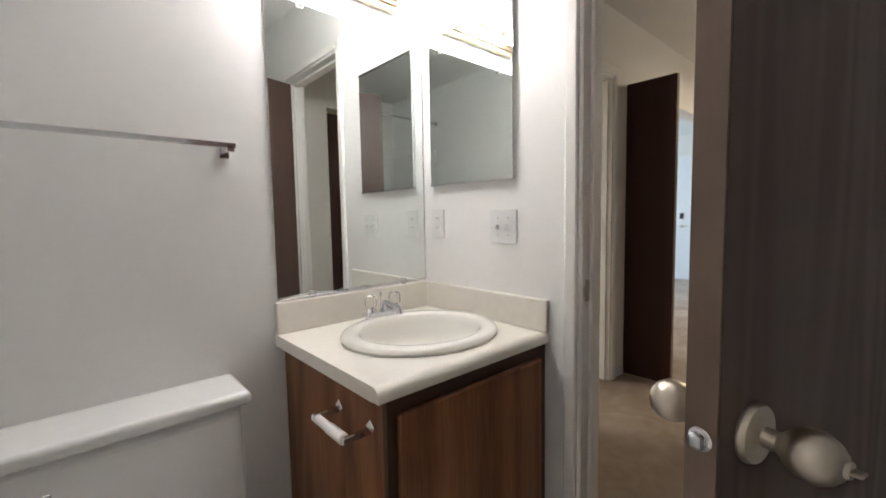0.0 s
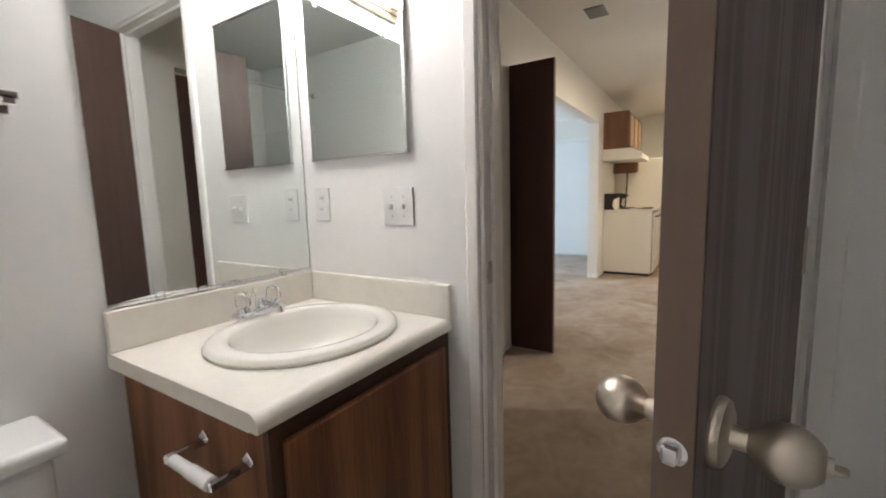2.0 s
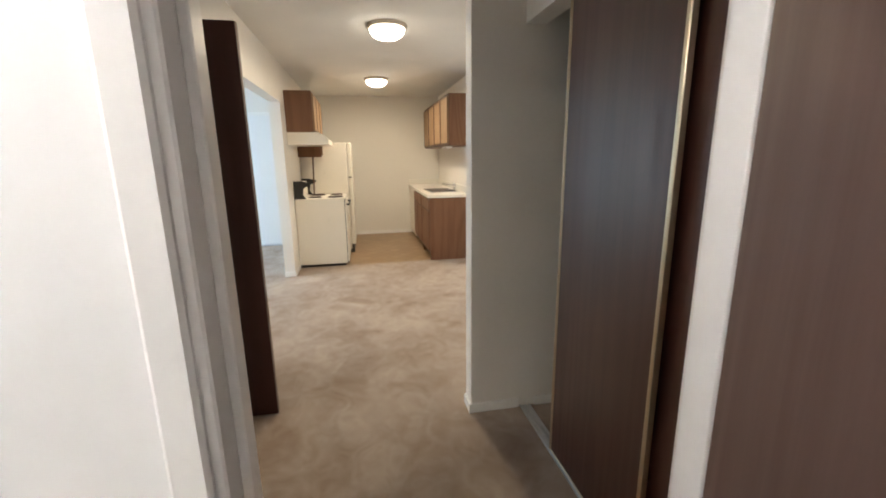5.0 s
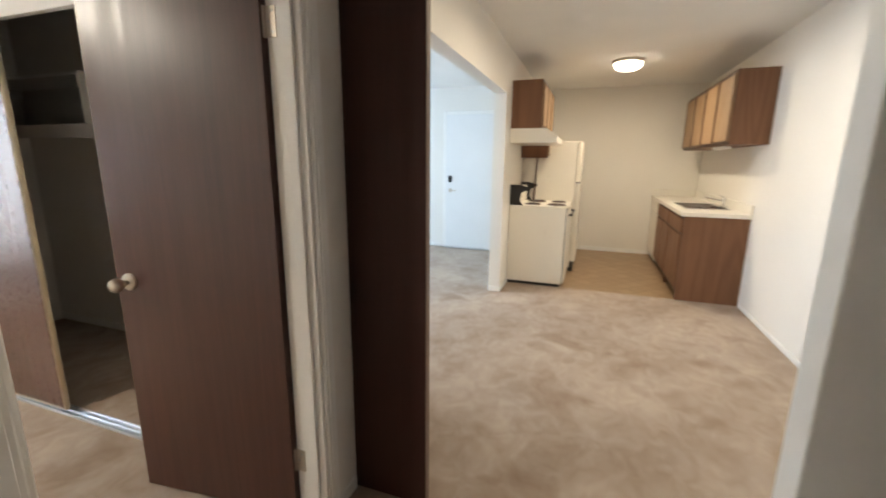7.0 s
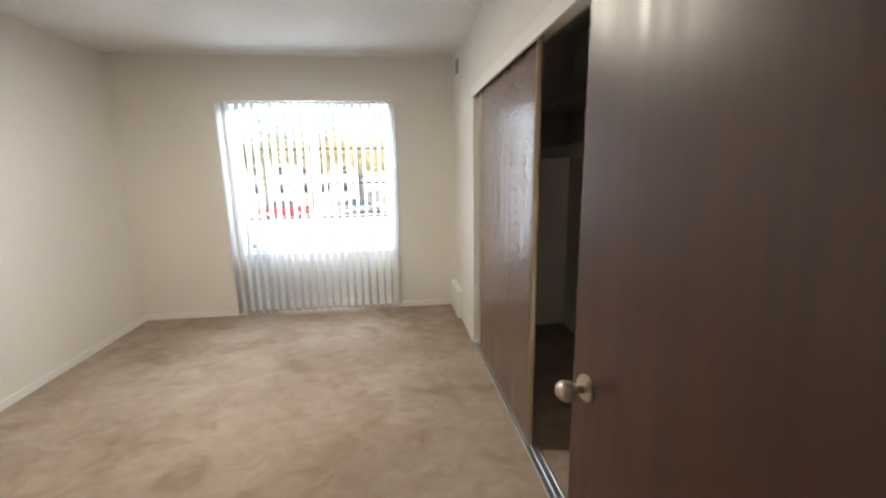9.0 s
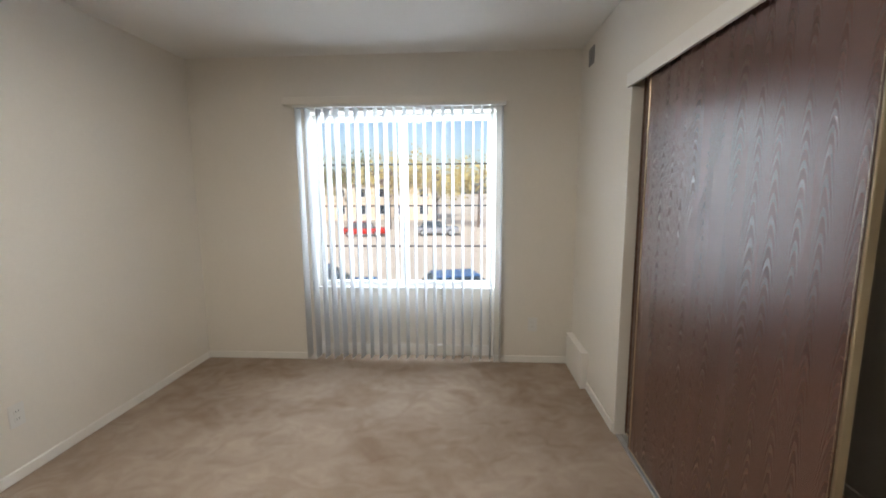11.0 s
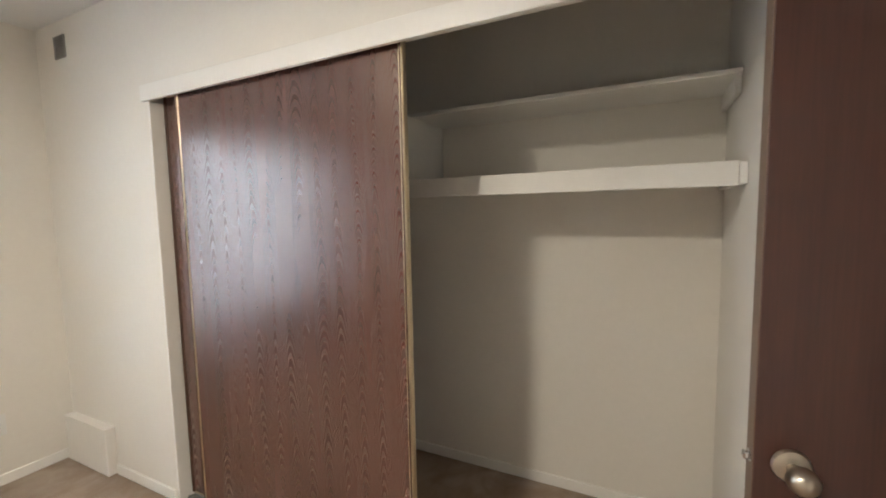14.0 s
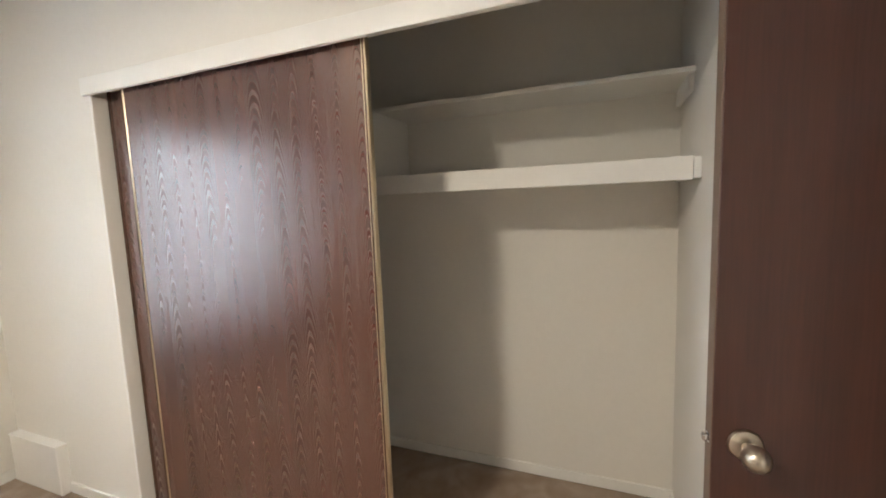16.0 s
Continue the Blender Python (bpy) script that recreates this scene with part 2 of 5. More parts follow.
def vinyl_mat(name, dark, light):
    """Printed sheet vinyl: a diagonal grid of mottled squares with thin darker joints."""
    m = bpy.data.materials.new(name)
    m.use_nodes = True
    n, l = m.node_tree.nodes, m.node_tree.links
    b = n["Principled BSDF"]
    g = n.new("ShaderNodeNewGeometry")
    mp = n.new("ShaderNodeMapping")
    mp.inputs["Rotation"].default_value = (0, 0, radians(45))
    l.new(g.outputs["Position"], mp.inputs[0])
    grid = n.new("ShaderNodeTexBrick")
    grid.offset = 0.0
    for socket, value in (("Scale", 1.0), ("Brick Width", 0.16), ("Row Height", 0.16), ("Mortar Size", 0.006), ("Mortar Smooth", 0.4)):
        grid.inputs[socket].default_value = value
    grid.inputs["Color1"].default_value, grid.inputs["Color2"].default_value, grid.inputs["Mortar"].default_value = (0.75, 0.75, 0.75, 1), (0.45, 0.45, 0.45, 1), (0.15, 0.15, 0.15, 1)
    l.new(mp.outputs[0], grid.inputs[0])
    mottle = n.new("ShaderNodeTexNoise")
    mottle.inputs["Scale"].default_value, mottle.inputs["Detail"].default_value = 14.0, 6.0
    l.new(g.outputs["Position"], mottle.inputs[0])
    add = n.new("ShaderNodeMath")
    add.operation = "MULTIPLY_ADD"
    add.inputs[1].default_value = 0.9
    l.new(mottle.outputs[0], add.inputs[0])
    l.new(grid.outputs[0], add.inputs[2])
    mr = n.new("ShaderNodeMapRange")
    mr.inputs["From Min"].default_value, mr.inputs["From Max"].default_value = 0.5, 1.4
    l.new(add.outputs[0], mr.inputs[0])
    mix = n.new("ShaderNodeMix")
    mix.data_type = "RGBA"
    mix.inputs["A"].default_value, mix.inputs["B"].default_value = (*dark, 1), (*light, 1)
    l.new(mr.outputs[0], mix.inputs["Factor"])
    l.new(mix.outputs["Result"], b.inputs["Base Color"])
    rr = n.new("ShaderNodeMapRange")
    rr.inputs["To Min"].default_value, rr.inputs["To Max"].default_value = 0.34, 0.5
    l.new(mottle.outputs[0], rr.inputs[0])
    l.new(rr.outputs[0], b.inputs["Roughness"])
    return m


def glow(name, color, strength):
    m = bpy.data.materials.new(name)
    m.use_nodes = True
    b = m.node_tree.nodes["Principled BSDF"]
    b.inputs["Base Color"].default_value = (0.9, 0.9, 0.88, 1)
    b.inputs["Emission Color"].default_value = (*color, 1)
    b.inputs["Emission Strength"].default_value = strength
    return m


def glass_mat(name, rough=0.0, tint=(1, 1, 1)):
    m = bpy.data.materials.new(name)
    m.use_nodes = True
    b = m.node_tree.nodes["Principled BSDF"]
    b.inputs["Base Color"].default_value = (*tint, 1)
    b.inputs["Roughness"].default_value = rough
    b.inputs["Transmission Weight"].default_value = 1.0
    b.inputs["IOR"].default_value = 1.45
    return m


def mirror_mat(name, tint):
    m = bpy.data.materials.new(name)
    m.use_nodes = True
    n, l = m.node_tree.nodes, m.node_tree.links
    b = n["Principled BSDF"]
    b.inputs["Base Color"].default_value = (*tint, 1)
    b.inputs["Metallic"].default_value = 1.0
    film = n.new("ShaderNodeTexNoise")
    film.inputs["Scale"].default_value, film.inputs["Detail"].default_value = 5.0, 4.0
    g = n.new("ShaderNodeNewGeometry")
    l.new(g.outputs["Position"], film.inputs[0])
    r = n.new("ShaderNodeMapRange")
    r.inputs["To Min"].default_value, r.inputs["To Max"].default_value = 0.0, 0.018
    l.new(film.outputs[0], r.inputs[0])
    l.new(r.outputs[0], b.inputs["Roughness"])
    return m


def slat_mat(name):
    m = bpy.data.materials.new(name)
    m.use_nodes = True
    n, l = m.node_tree.nodes, m.node_tree.links
    b = n["Principled BSDF"]
    # white vinyl with the daylight's blue tint put into its colour
    b.inputs["Base Color"].default_value = (0.84, 0.855, 0.87, 1)
    b.inputs["Roughness"].default_value = 0.5
    tr = n.new("ShaderNodeBsdfTranslucent")
    tr.inputs[0].default_value = (0.86, 0.87, 0.88, 1)
    mx = n.new("ShaderNodeMixShader")
    mx.inputs[0].default_value = 0.4
    l.new(b.outputs[0], mx.inputs[1])
    l.new(tr.outputs[0], mx.inputs[2])
    l.new(mx.outputs[0], n["Material Output"].inputs["Surface"])
    return m


M_WALL = mat("cream_wall_paint", (0.80, 0.77, 0.715), 0.6, var=0.03, scale=1.2, fine=45, bump=0.06)
M_BATHWALL = mat("gloss_bathroom_paint", (0.85, 0.845, 0.825), 0.38, var=0.025, scale=1.5, fine=30, bump=0.06)
M_TRIM = mat("white_gloss_trim", (0.85, 0.835, 0.80), 0.35, var=0.03, scale=4, fine=50, bump=0.03)
M_CEIL = mat("textured_ceiling_paint", (0.79, 0.78, 0.755), 0.9, var=0.04, scale=2, fine=110, bump=0.22)
M_CARPET = carpet_mat("beige_cut_pile_carpet", (0.28, 0.205, 0.15), (0.46, 0.375, 0.305))
M_VINYL = vinyl_mat("tan_sheet_vinyl", (0.20, 0.125, 0.068), (0.36, 0.25, 0.15))
M_BATHFLOOR = mat("grey_bathroom_vinyl", (0.56, 0.54, 0.50), 0.4, var=0.1, scale=6, fine=60)
M_DOOR = wood("dark_stained_door", (0.040, 0.011, 0.007), (0.086, 0.027, 0.017), 0.30, rings=5, width=11, length=0.35, bump=0.05, soft=0.10)
for socket, value in (("Coat Weight", 0.55), ("Coat Roughness", 0.37)):
    M_DOOR.node_tree.nodes["Principled BSDF"].inputs[socket].default_value = value
M_BDOOR = wood("brown_painted_door", (0.078, 0.046, 0.037), (0.104, 0.065, 0.053), 0.38, rings=7, width=9, length=0.4, bump=0.06, soft=0.1)
M_SLIDE = cathedral("cathedral_grain_panel", (0.026, 0.006, 0.0045), (0.112, 0.033, 0.021), 0.24)
M_SLAB = mat("near_black_door", (0.040, 0.013, 0.010), 0.5, var=0.25, scale=5, fine=40, stretch=(1, 1, 0.06), spec=0.25)
M_EDGE = mat("bare_and_lit_door_edge", (0.17, 0.118, 0.088), 0.6, var=0.12, scale=5, fine=70, stretch=(1, 1, 0.05))
M_VANITY = wood("walnut_vanity_laminate", (0.125, 0.043, 0.016), (0.36, 0.155, 0.062), 0.38, rings=6, width=4.5, length=0.45, soft=0.2)
M_KWOOD = wood("kitchen_brown_laminate", (0.145, 0.064, 0.029), (0.20, 0.093, 0.044), 0.5, rings=7, width=5, length=0.5, soft=0.25)
M_KOAK = wood("tan_oak_cabinet_panel", (0.27, 0.165, 0.085), (0.35, 0.22, 0.12), 0.5, rings=7, width=6, length=0.5, soft=0.25)
M_KDARK = mat("dark_cabinet_frame", (0.07, 0.032, 0.016), 0.5, var=0.15, scale=6, fine=60, stretch=(1, 1, 0.1))
M_LAMINATE = mat("cream_laminate", (0.80, 0.765, 0.69), 0.32, var=0.04, scale=30, fine=250, bump=0.01)
M_SINK = mat("ivory_porcelain", (0.80, 0.78, 0.72), 0.1, var=0.015, bump=0)
M_TOILET = mat("white_porcelain", (0.82, 0.82, 0.80), 0.1, var=0.015, bump=0)
M_ENAMEL = mat("almond_enamel", (0.80, 0.755, 0.665), 0.3, var=0.03, bump=0.02)
M_BLACK = mat("black_plastic", (0.016, 0.015, 0.015), 0.4, var=0.1)
M_COIL = mat("dark_burner_coil", (0.05, 0.025, 0.02), 0.5, var=0.2, fine=200)
M_CHROME = mat("chrome", (0.78, 0.78, 0.80), 0.09, 1.0, var=0.02, bump=0)
M_NICKEL = mat("satin_nickel", (0.60, 0.54, 0.46), 0.3, 1.0, var=0.04, fine=200, bump=0.02)
M_BRASS = mat("pale_gold_aluminium", (0.66, 0.56, 0.40), 0.35, 1.0, var=0.04, bump=0)
M_ALU = mat("aluminium_track", (0.66, 0.67, 0.68), 0.35, 1.0, var=0.05, bump=0)
M_STEEL = mat("stainless_steel", (0.5, 0.5, 0.5), 0.28, 1.0, var=0.05)
M_PLASTIC = mat("white_switch_plastic", (0.79, 0.79, 0.775), 0.35, var=0.02, bump=0)
M_ROLL = mat("white_plastic_roller", (0.85, 0.85, 0.83), 0.45, var=0.02, bump=0)
M_MIRROR = mirror_mat("mirror_silver", (0.84, 0.88, 0.86))
M_CLEAR = glass_mat("clear_acrylic", 0.05)
M_PANE = glass_mat("window_glass")
M_SLAT = slat_mat("white_vinyl_slat")
M_FRAME = mat("white_vinyl_frame", (0.78, 0.78, 0.76), 0.4, var=0.02, bump=0)
M_BAR = mat("dark_muntin", (0.035, 0.035, 0.04), 0.5, var=0.1)
M_FRONTDOOR = mat("white_front_door_paint", (0.80, 0.80, 0.79), 0.45, var=0.02)
M_VENT = mat("grey_vent_metal", (0.30, 0.30, 0.30), 0.5, var=0.1)
M_BULB = glow("lit_frosted_bulb", (1.0, 0.93, 0.90), 66.0)
M_DOME = glow("lit_frosted_dome", (1.0, 0.86, 0.66), 5.0)
M_ASPHALT = mat("pale_parking_asphalt", (0.47, 0.41, 0.33), 0.9, var=0.15, scale=0.2, fine=4, bump=0)
M_BARK = mat("grey_bark", (0.14, 0.11, 0.09), 0.9, var=0.3, scale=3, fine=25)
M_LEAF = mat("yellow_autumn_leaves", (0.46, 0.38, 0.16), 0.7, var=0.35, scale=1.2, fine=6)
M_LEAFG = mat("olive_leaves", (0.14, 0.15, 0.05), 0.7, var=0.35, scale=1.2, fine=6)
M_STUCCO = mat("tan_stucco", (0.55, 0.46, 0.36), 0.9, var=0.1, scale=0.6, fine=6)
M_BRICK = mat("red_brown_siding", (0.27, 0.15, 0.11), 0.9, var=0.15, scale=0.6, fine=6)
M_ROOF = mat("brown_shingles", (0.11, 0.08, 0.07), 0.9, var=0.2, scale=1, fine=8)
M_DARKGLASS = mat("dark_window_glass", (0.03, 0.04, 0.05), 0.08, var=0.1, bump=0)
M_TYRE = mat("black_tyre_rubber", (0.02, 0.02, 0.02), 0.8, var=0.1)


# ---------------------------------------------------------------- mesh helpers
ORIGIN = {}


def box(x0, y0, z0, x1, y1, z1, bevel=0.0, bm=None, seg=1):
    own = bmesh.new()
    bmesh.ops.create_cube(own, size=1)
    for v in own.verts:
        v.co = Vector((x0 + (v.co.x + 0.5) * (x1 - x0), y0 + (v.co.y + 0.5) * (y1 - y0), z0 + (v.co.z + 0.5) * (z1 - z0)))
    if bevel:
        bmesh.ops.bevel(own, geom=own.edges[:], offset=bevel, segments=seg, affect="EDGES", profile=0.5)
    return merge(bm, own)


def merge(bm, other):
    if bm is None:
        return other
    me = bpy.data.meshes.new("tmp")
    other.to_mesh(me)
    bm.from_mesh(me)
    bpy.data.meshes.remove(me)
    other.free()
    return bm


def lathe(points, m=None, seg=24, bm=None, sx=1.0, sy=1.0, cap=True):
    """Turns (radius, height) points round the z axis, then places the result by m."""
    own = bmesh.new()
    rings = []
    for r, z in points:
        if r < 1e-6:
            rings.append([own.verts.new((0, 0, z))])
        else:
            rings.append([own.verts.new((r * sx * math.cos(a), r * sy * math.sin(a), z)) for a in (2 * math.pi * i / seg for i in range(seg))])
    for p, q in zip(rings, rings[1:]):
        for i in range(seg):
            j = (i + 1) % seg
            a = [p[0]] if len(p) == 1 else [p[i], p[j]]
            b = [q[0]] if len(q) == 1 else [q[j], q[i]]
            if len(a) + len(b) > 2:
                own.faces.new(a + b)
    for ring, flip in ((rings[0], False), (rings[-1], True)):
        if cap and len(ring) > 1:
            own.faces.new(ring if flip else ring[::-1])
    bmesh.ops.recalc_face_normals(own, faces=own.faces[:])
    for f in own.faces:
        f.smooth = True
    if m is not None:
        bmesh.ops.transform(own, matrix=m, verts=own.verts[:])
    return merge(bm, own)


def rod(a, b, r, bm=None, seg=12):
    a, b = Vector(a), Vector(b)
    d = b - a
    m = Matrix.Translation(a) @ d.to_track_quat("Z", "Y").to_matrix().to_4x4()
    return lathe([(r, 0), (r, d.length)], m, seg, bm)


def turned(bm, m):
    bmesh.ops.transform(bm, matrix=m, verts=bm.verts[:])
    return bm


def mesh_object(name, bm, material):
    me = bpy.data.meshes.new(name)
    bm.to_mesh(me)
    bm.free()
    me.materials.append(material)
    if any(p.use_smooth for p in me.polygons):
        me.set_sharp_from_angle(angle=radians(40))
    return new(name, me)


def thing(name, label, category, place=(0, 0, 0), turn=0.0, group="", kind="", local=False):
    """An Empty that carries parts. Parts are drawn in world places, or, when local, in the thing's own axes."""
    ob = new(name)
    ob.empty_display_size = 0.1
    ob.matrix_world = pose(*place, 0, 0, turn)
    ob.matrix_basis = pose(*place, 0, 0, turn)
    ORIGIN[ob] = Vector((0, 0, 0)) if local else Vector(place)
    return tagged(ob, label, category, group, kind)


def part(name, bm, material, parent, label=""):
    o = ORIGIN[parent]
    bmesh.ops.translate(bm, vec=-o, verts=bm.verts[:])
    ob = mesh_object(name, bm, material)
    ob.parent = parent
    ORIGIN[ob] = o
    return tagged(ob, label)


def solid(name, bm, material, label="", category="", kind="structure", group=""):
    ob = mesh_object(name, bm, material)
    ORIGIN[ob] = Vector((0, 0, 0))
    return tagged(ob, label, category, group, kind)


def boxes(rows, bevel=0.0):
    bm = None
    for r in rows:
        bm = box(*r, bevel=bevel, bm=bm)
    return bm

# ---------------------------------------------------------------- structure
H = 2.48
for nm, r in (("floor_hall", (1.265, -0.45, -0.2, 6.34, 1.36, 0)), ("floor_hall_closet", (1.32, -1.01, -0.2, 6.34, -0.45, 0)), ("floor_bedroom", (-0.225, 1.36, -0.2, 8.0, 5.57, 0))):
    solid(nm, box(*r), M_CARPET, "mottled beige cut pile carpet with traffic stains", "carpet")
solid("floor_vinyl", boxes([(6.34, -1.01, -0.2, 8.65, 1.36, -0.003)]), M_VINYL, "tan patterned sheet vinyl kitchen floor", "floor")
solid("floor_bathroom", boxes([(-0.68, -1.48, -0.2, 1.265, 1.4, -0.002)]), M_BATHFLOOR, "grey sheet vinyl bathroom floor", "floor")
solid("ceiling", boxes([(-0.8, -1.5, H, 8.8, 5.72, H + 0.12)]), M_CEIL, "off-white finely textured ceiling", "ceiling")

for r in ((1.213, -1.38, 0, 1.32, -0.093, H), (1.213, -0.093, 2.062, 1.32, 0.623, H), (1.213, 0.623, 0, 1.32, 1.335, H)):
    solid("wall_bath_east", box(*r), M_BATHWALL,
      "white gloss painted bathroom wall with doorway", "wall")
solid("wall_bath_north", boxes([(-0.68, 1.335, 0, 1.32, 1.42, H)]), M_BATHWALL, "white gloss painted bathroom wall with small scuffs", "wall")
solid("wall_bath_south", boxes([(-0.68, -1.48, 0, 1.32, -1.38, H)]), M_BATHWALL, "white painted bathroom wall", "wall")
solid("wall_bath_west", boxes([(-0.68, -1.38, 0, -0.58, 1.335, H)]), M_BATHWALL, "white painted bathroom end wall", "wall")
for r in ((1.32, 1.30, 0, 2.0, 1.42, H), (2.0, 1.30, 2.06, 2.82, 1.42, H), (2.82, 1.30, 0, 3.05, 1.42, H),
                                (3.05, 1.30, 2.043, 5.93, 1.42, H), (5.93, 1.30, 0, 8.65, 1.42, H)):
    solid("wall_hall_north", box(*r), M_WALL,
      "cream painted wall with doorway and wide opening", "wall")
for r in ((1.32, -0.46, 0, 1.63, -0.36, H), (1.63, -0.46, 2.02, 2.795, -0.36, H)):
    solid("wall_hall_south", box(*r), M_WALL, "cream painted wall round a hall closet", "wall")
solid("wall_pillar", boxes([(2.795, -1.01, 0, 2.905, -0.093, H)], 0.004), M_WALL, "cream painted dividing wall end", "wall")
solid("wall_south", boxes([(1.32, -1.11, 0, 8.75, -1.01, H)]), M_WALL, "cream painted dining and kitchen wall", "wall")
solid("wall_kitchen_end", boxes([(8.65, -1.01, 0, 8.75, 1.42, H)]), M_WALL, "cream painted kitchen end wall", "wall")
for r in ((2.885, 1.42, 0, 2.985, 2.05, H), (2.885, 2.05, 2.005, 2.985, 4.42, H), (2.885, 4.42, 0, 2.985, 5.435, H)):
    solid("wall_bedroom_east", box(*r), M_WALL,
      "cream painted wall with a long closet opening", "wall")
for r in ((2.985, 1.95, 0, 3.93, 2.05, H), (2.985, 4.71, 0, 3.93, 4.81, H), (3.79, 2.05, 0, 3.93, 4.71, H)):
    solid("wall_bedroom_closet", box(*r), M_WALL,
      "plain cream closet interior walls", "wall")
WX0, WX1, WZ0, WZ1 = 0.735, 2.245, 0.60, 2.055
for r in ((-0.325, 5.435, 0, WX0, 5.70, H), (WX1, 5.435, 0, 4.4, 5.70, H), (WX0, 5.560, 0, WX1, 5.70, WZ0), (WX0, 5.435, WZ1, WX1, 5.70, H),
                           (4.4, 5.435, 0, 7.5, 5.70, 0.55), (4.4, 5.435, 2.1, 7.5, 5.70, H), (7.5, 5.435, 0, 8.1, 5.70, H)):
    solid("wall_north", box(*r), M_WALL,
      "cream painted outside wall with windows", "wall")
solid("wall_west", boxes([(-0.325, 1.42, 0, -0.225, 5.435, H)]), M_WALL, "cream painted bedroom wall", "wall")
solid("wall_living_east", boxes([(8.0, 1.42, 0, 8.1, 5.435, H)]), M_WALL, "pale painted living room wall", "wall")
solid("building_base", boxes([(-1.55, -1.48, -2.85, 8.75, 5.70, -0.2)]), M_STUCCO, "plain stucco storey below the flat", "wall")


def baseboard(rows):
    for a in rows:
        solid("baseboard", box(*a, bevel=0.003), M_TRIM, "low white painted baseboard along carpet", "baseboard")


BH, BT = 0.06, 0.012
baseboard([
    (-0.225, 5.435 - BT, 0.002, WX0, 5.435, BH), (WX1, 5.435 - BT, 0.002, 2.885, 5.435, BH), (WX0, 5.56 - BT, 0.002, WX1, 5.56, 0.10), (-0.225, 1.42, 0.002, -0.225 + BT, 5.42, BH), (2.885 - BT, 4.43, 0.002, 2.885, 4.965, BH),
    (3.79 - BT, 2.05, 0.002, 3.79, 4.71, BH), (3.0, 2.05, 0.002, 3.77, 2.05 + BT, BH), (3.0, 4.71 - BT, 0.002, 3.77, 4.71, BH),
    (2.795 - BT, -0.372, 0.002, 2.795, -0.093, BH), (2.795 - BT, -0.093, 0.002, 2.905, -0.093 + BT, BH), (2.795 - BT, -1.0, 0.002, 2.795, -0.47, BH),
    (2.87, 1.30 - BT, 0.002, 3.0, 1.30, BH), (8.65 - BT, -0.42, 0.0, 8.65, 0.55, BH), (2.905, -1.01, 0.002, 6.30, -1.01 + BT, 0.04),
    (5.93 - BT, 1.30, 0.002, 5.93, 1.42, BH), (5.93 - BT, 1.30 - BT, 0.002, 6.31, 1.30, BH), (8.0 - BT, 2.72, 0.002, 8.0, 5.4, BH),
    (-0.2, 1.42, 0.002, 1.95, 1.42 + BT, BH),
])


def doorway_trim(axis, a0, a1, f0, f1, top, width=0.058, faces=(True, True), stop=0.5, plain=False):
    """Jamb lining, stop and casings of a doorway. axis: the one along which the wall runs; a0, a1: the opening; f0, f1: the wall's faces."""
    def b(p0, p1, q0, q1, z0, z1, bev=0.003):
        r = (p0, q0, z0, p1, q1, z1) if axis == "x" else (q0, p0, z0, q1, p1, z1)
        return box(*r, bevel=bev)
    for r in ((a0, a0 + 0.018, 0.002, top), (a1 - 0.018, a1, 0.002, top), (a0 + 0.018, a1 - 0.018, top - 0.018, top)):
        solid("jamb", b(r[0], r[1], f0 - 0.004, f1 + 0.004, r[2], r[3]), M_TRIM, "white painted door jamb lining", "jamb")
    s = f0 + (f1 - f0) * stop
    for r in ((a0 + 0.018, a0 + 0.030, 0.002, top - 0.018), (a1 - 0.030, a1 - 0.018, 0.002, top - 0.018), (a0 + 0.030, a1 - 0.030, top - 0.030, top - 0.018)):
        solid("trim", b(r[0], r[1], s - 0.018, s + 0.018, r[2], r[3], 0.002), M_TRIM, "thin white door stop strip", "trim")
    for near, f in zip(faces, (f0, f1)):
        if not near:
            continue
        q0, q1 = (f - 0.016, f) if f == f0 else (f, f + 0.016)
        i0, i1 = (q0 - 0.004, q0) if f == f0 else (q1, q1 + 0.004)
        for p0, p1, z0, z1 in ((a0 + 0.006 - width, a0 + 0.006, 0.002, top + width - 0.006), (a1 - 0.006, a1 - 0.006 + width, 0.002, top + width - 0.006),
                               (a0 + 0.006, a1 - 0.006, top - 0.006, top + width - 0.006)):
            bm = b(p0, p1, q0, q1, z0, z1, 0.005)
            wide = p1 - p0 > 0.1
            extra = b(p0 + 0.0, p1 - 0.0, i0, i1, z0 + 0.03, z1 - 0.006, 0.002) if wide else b(p0 + 0.014, p1 - 0.014, i0, i1, z0, z1 - 0.02, 0.002)
            solid("casing", bm if plain and f == f0 else merge(bm, extra), M_TRIM, "white painted moulded door casing", "trim")


doorway_trim("y", -0.093, 0.623, 1.213, 1.32, 2.062, width=0.042, stop=0.52, plain=True)
doorway_trim("x", 2.0, 2.82, 1.30, 1.42, 2.062, stop=0.35)
# white header board and jamb strip round the bedroom closet
solid("trim", box(2.868, 2.05, 1.963, 2.885, 4.452, 2.035, 0.002), M_TRIM, "white painted closet header board", "trim")
solid("trim", box(2.880, 4.405, 0.002, 2.990, 4.421, 1.963, 0.003), M_TRIM, "white painted closet side jamb", "trim")


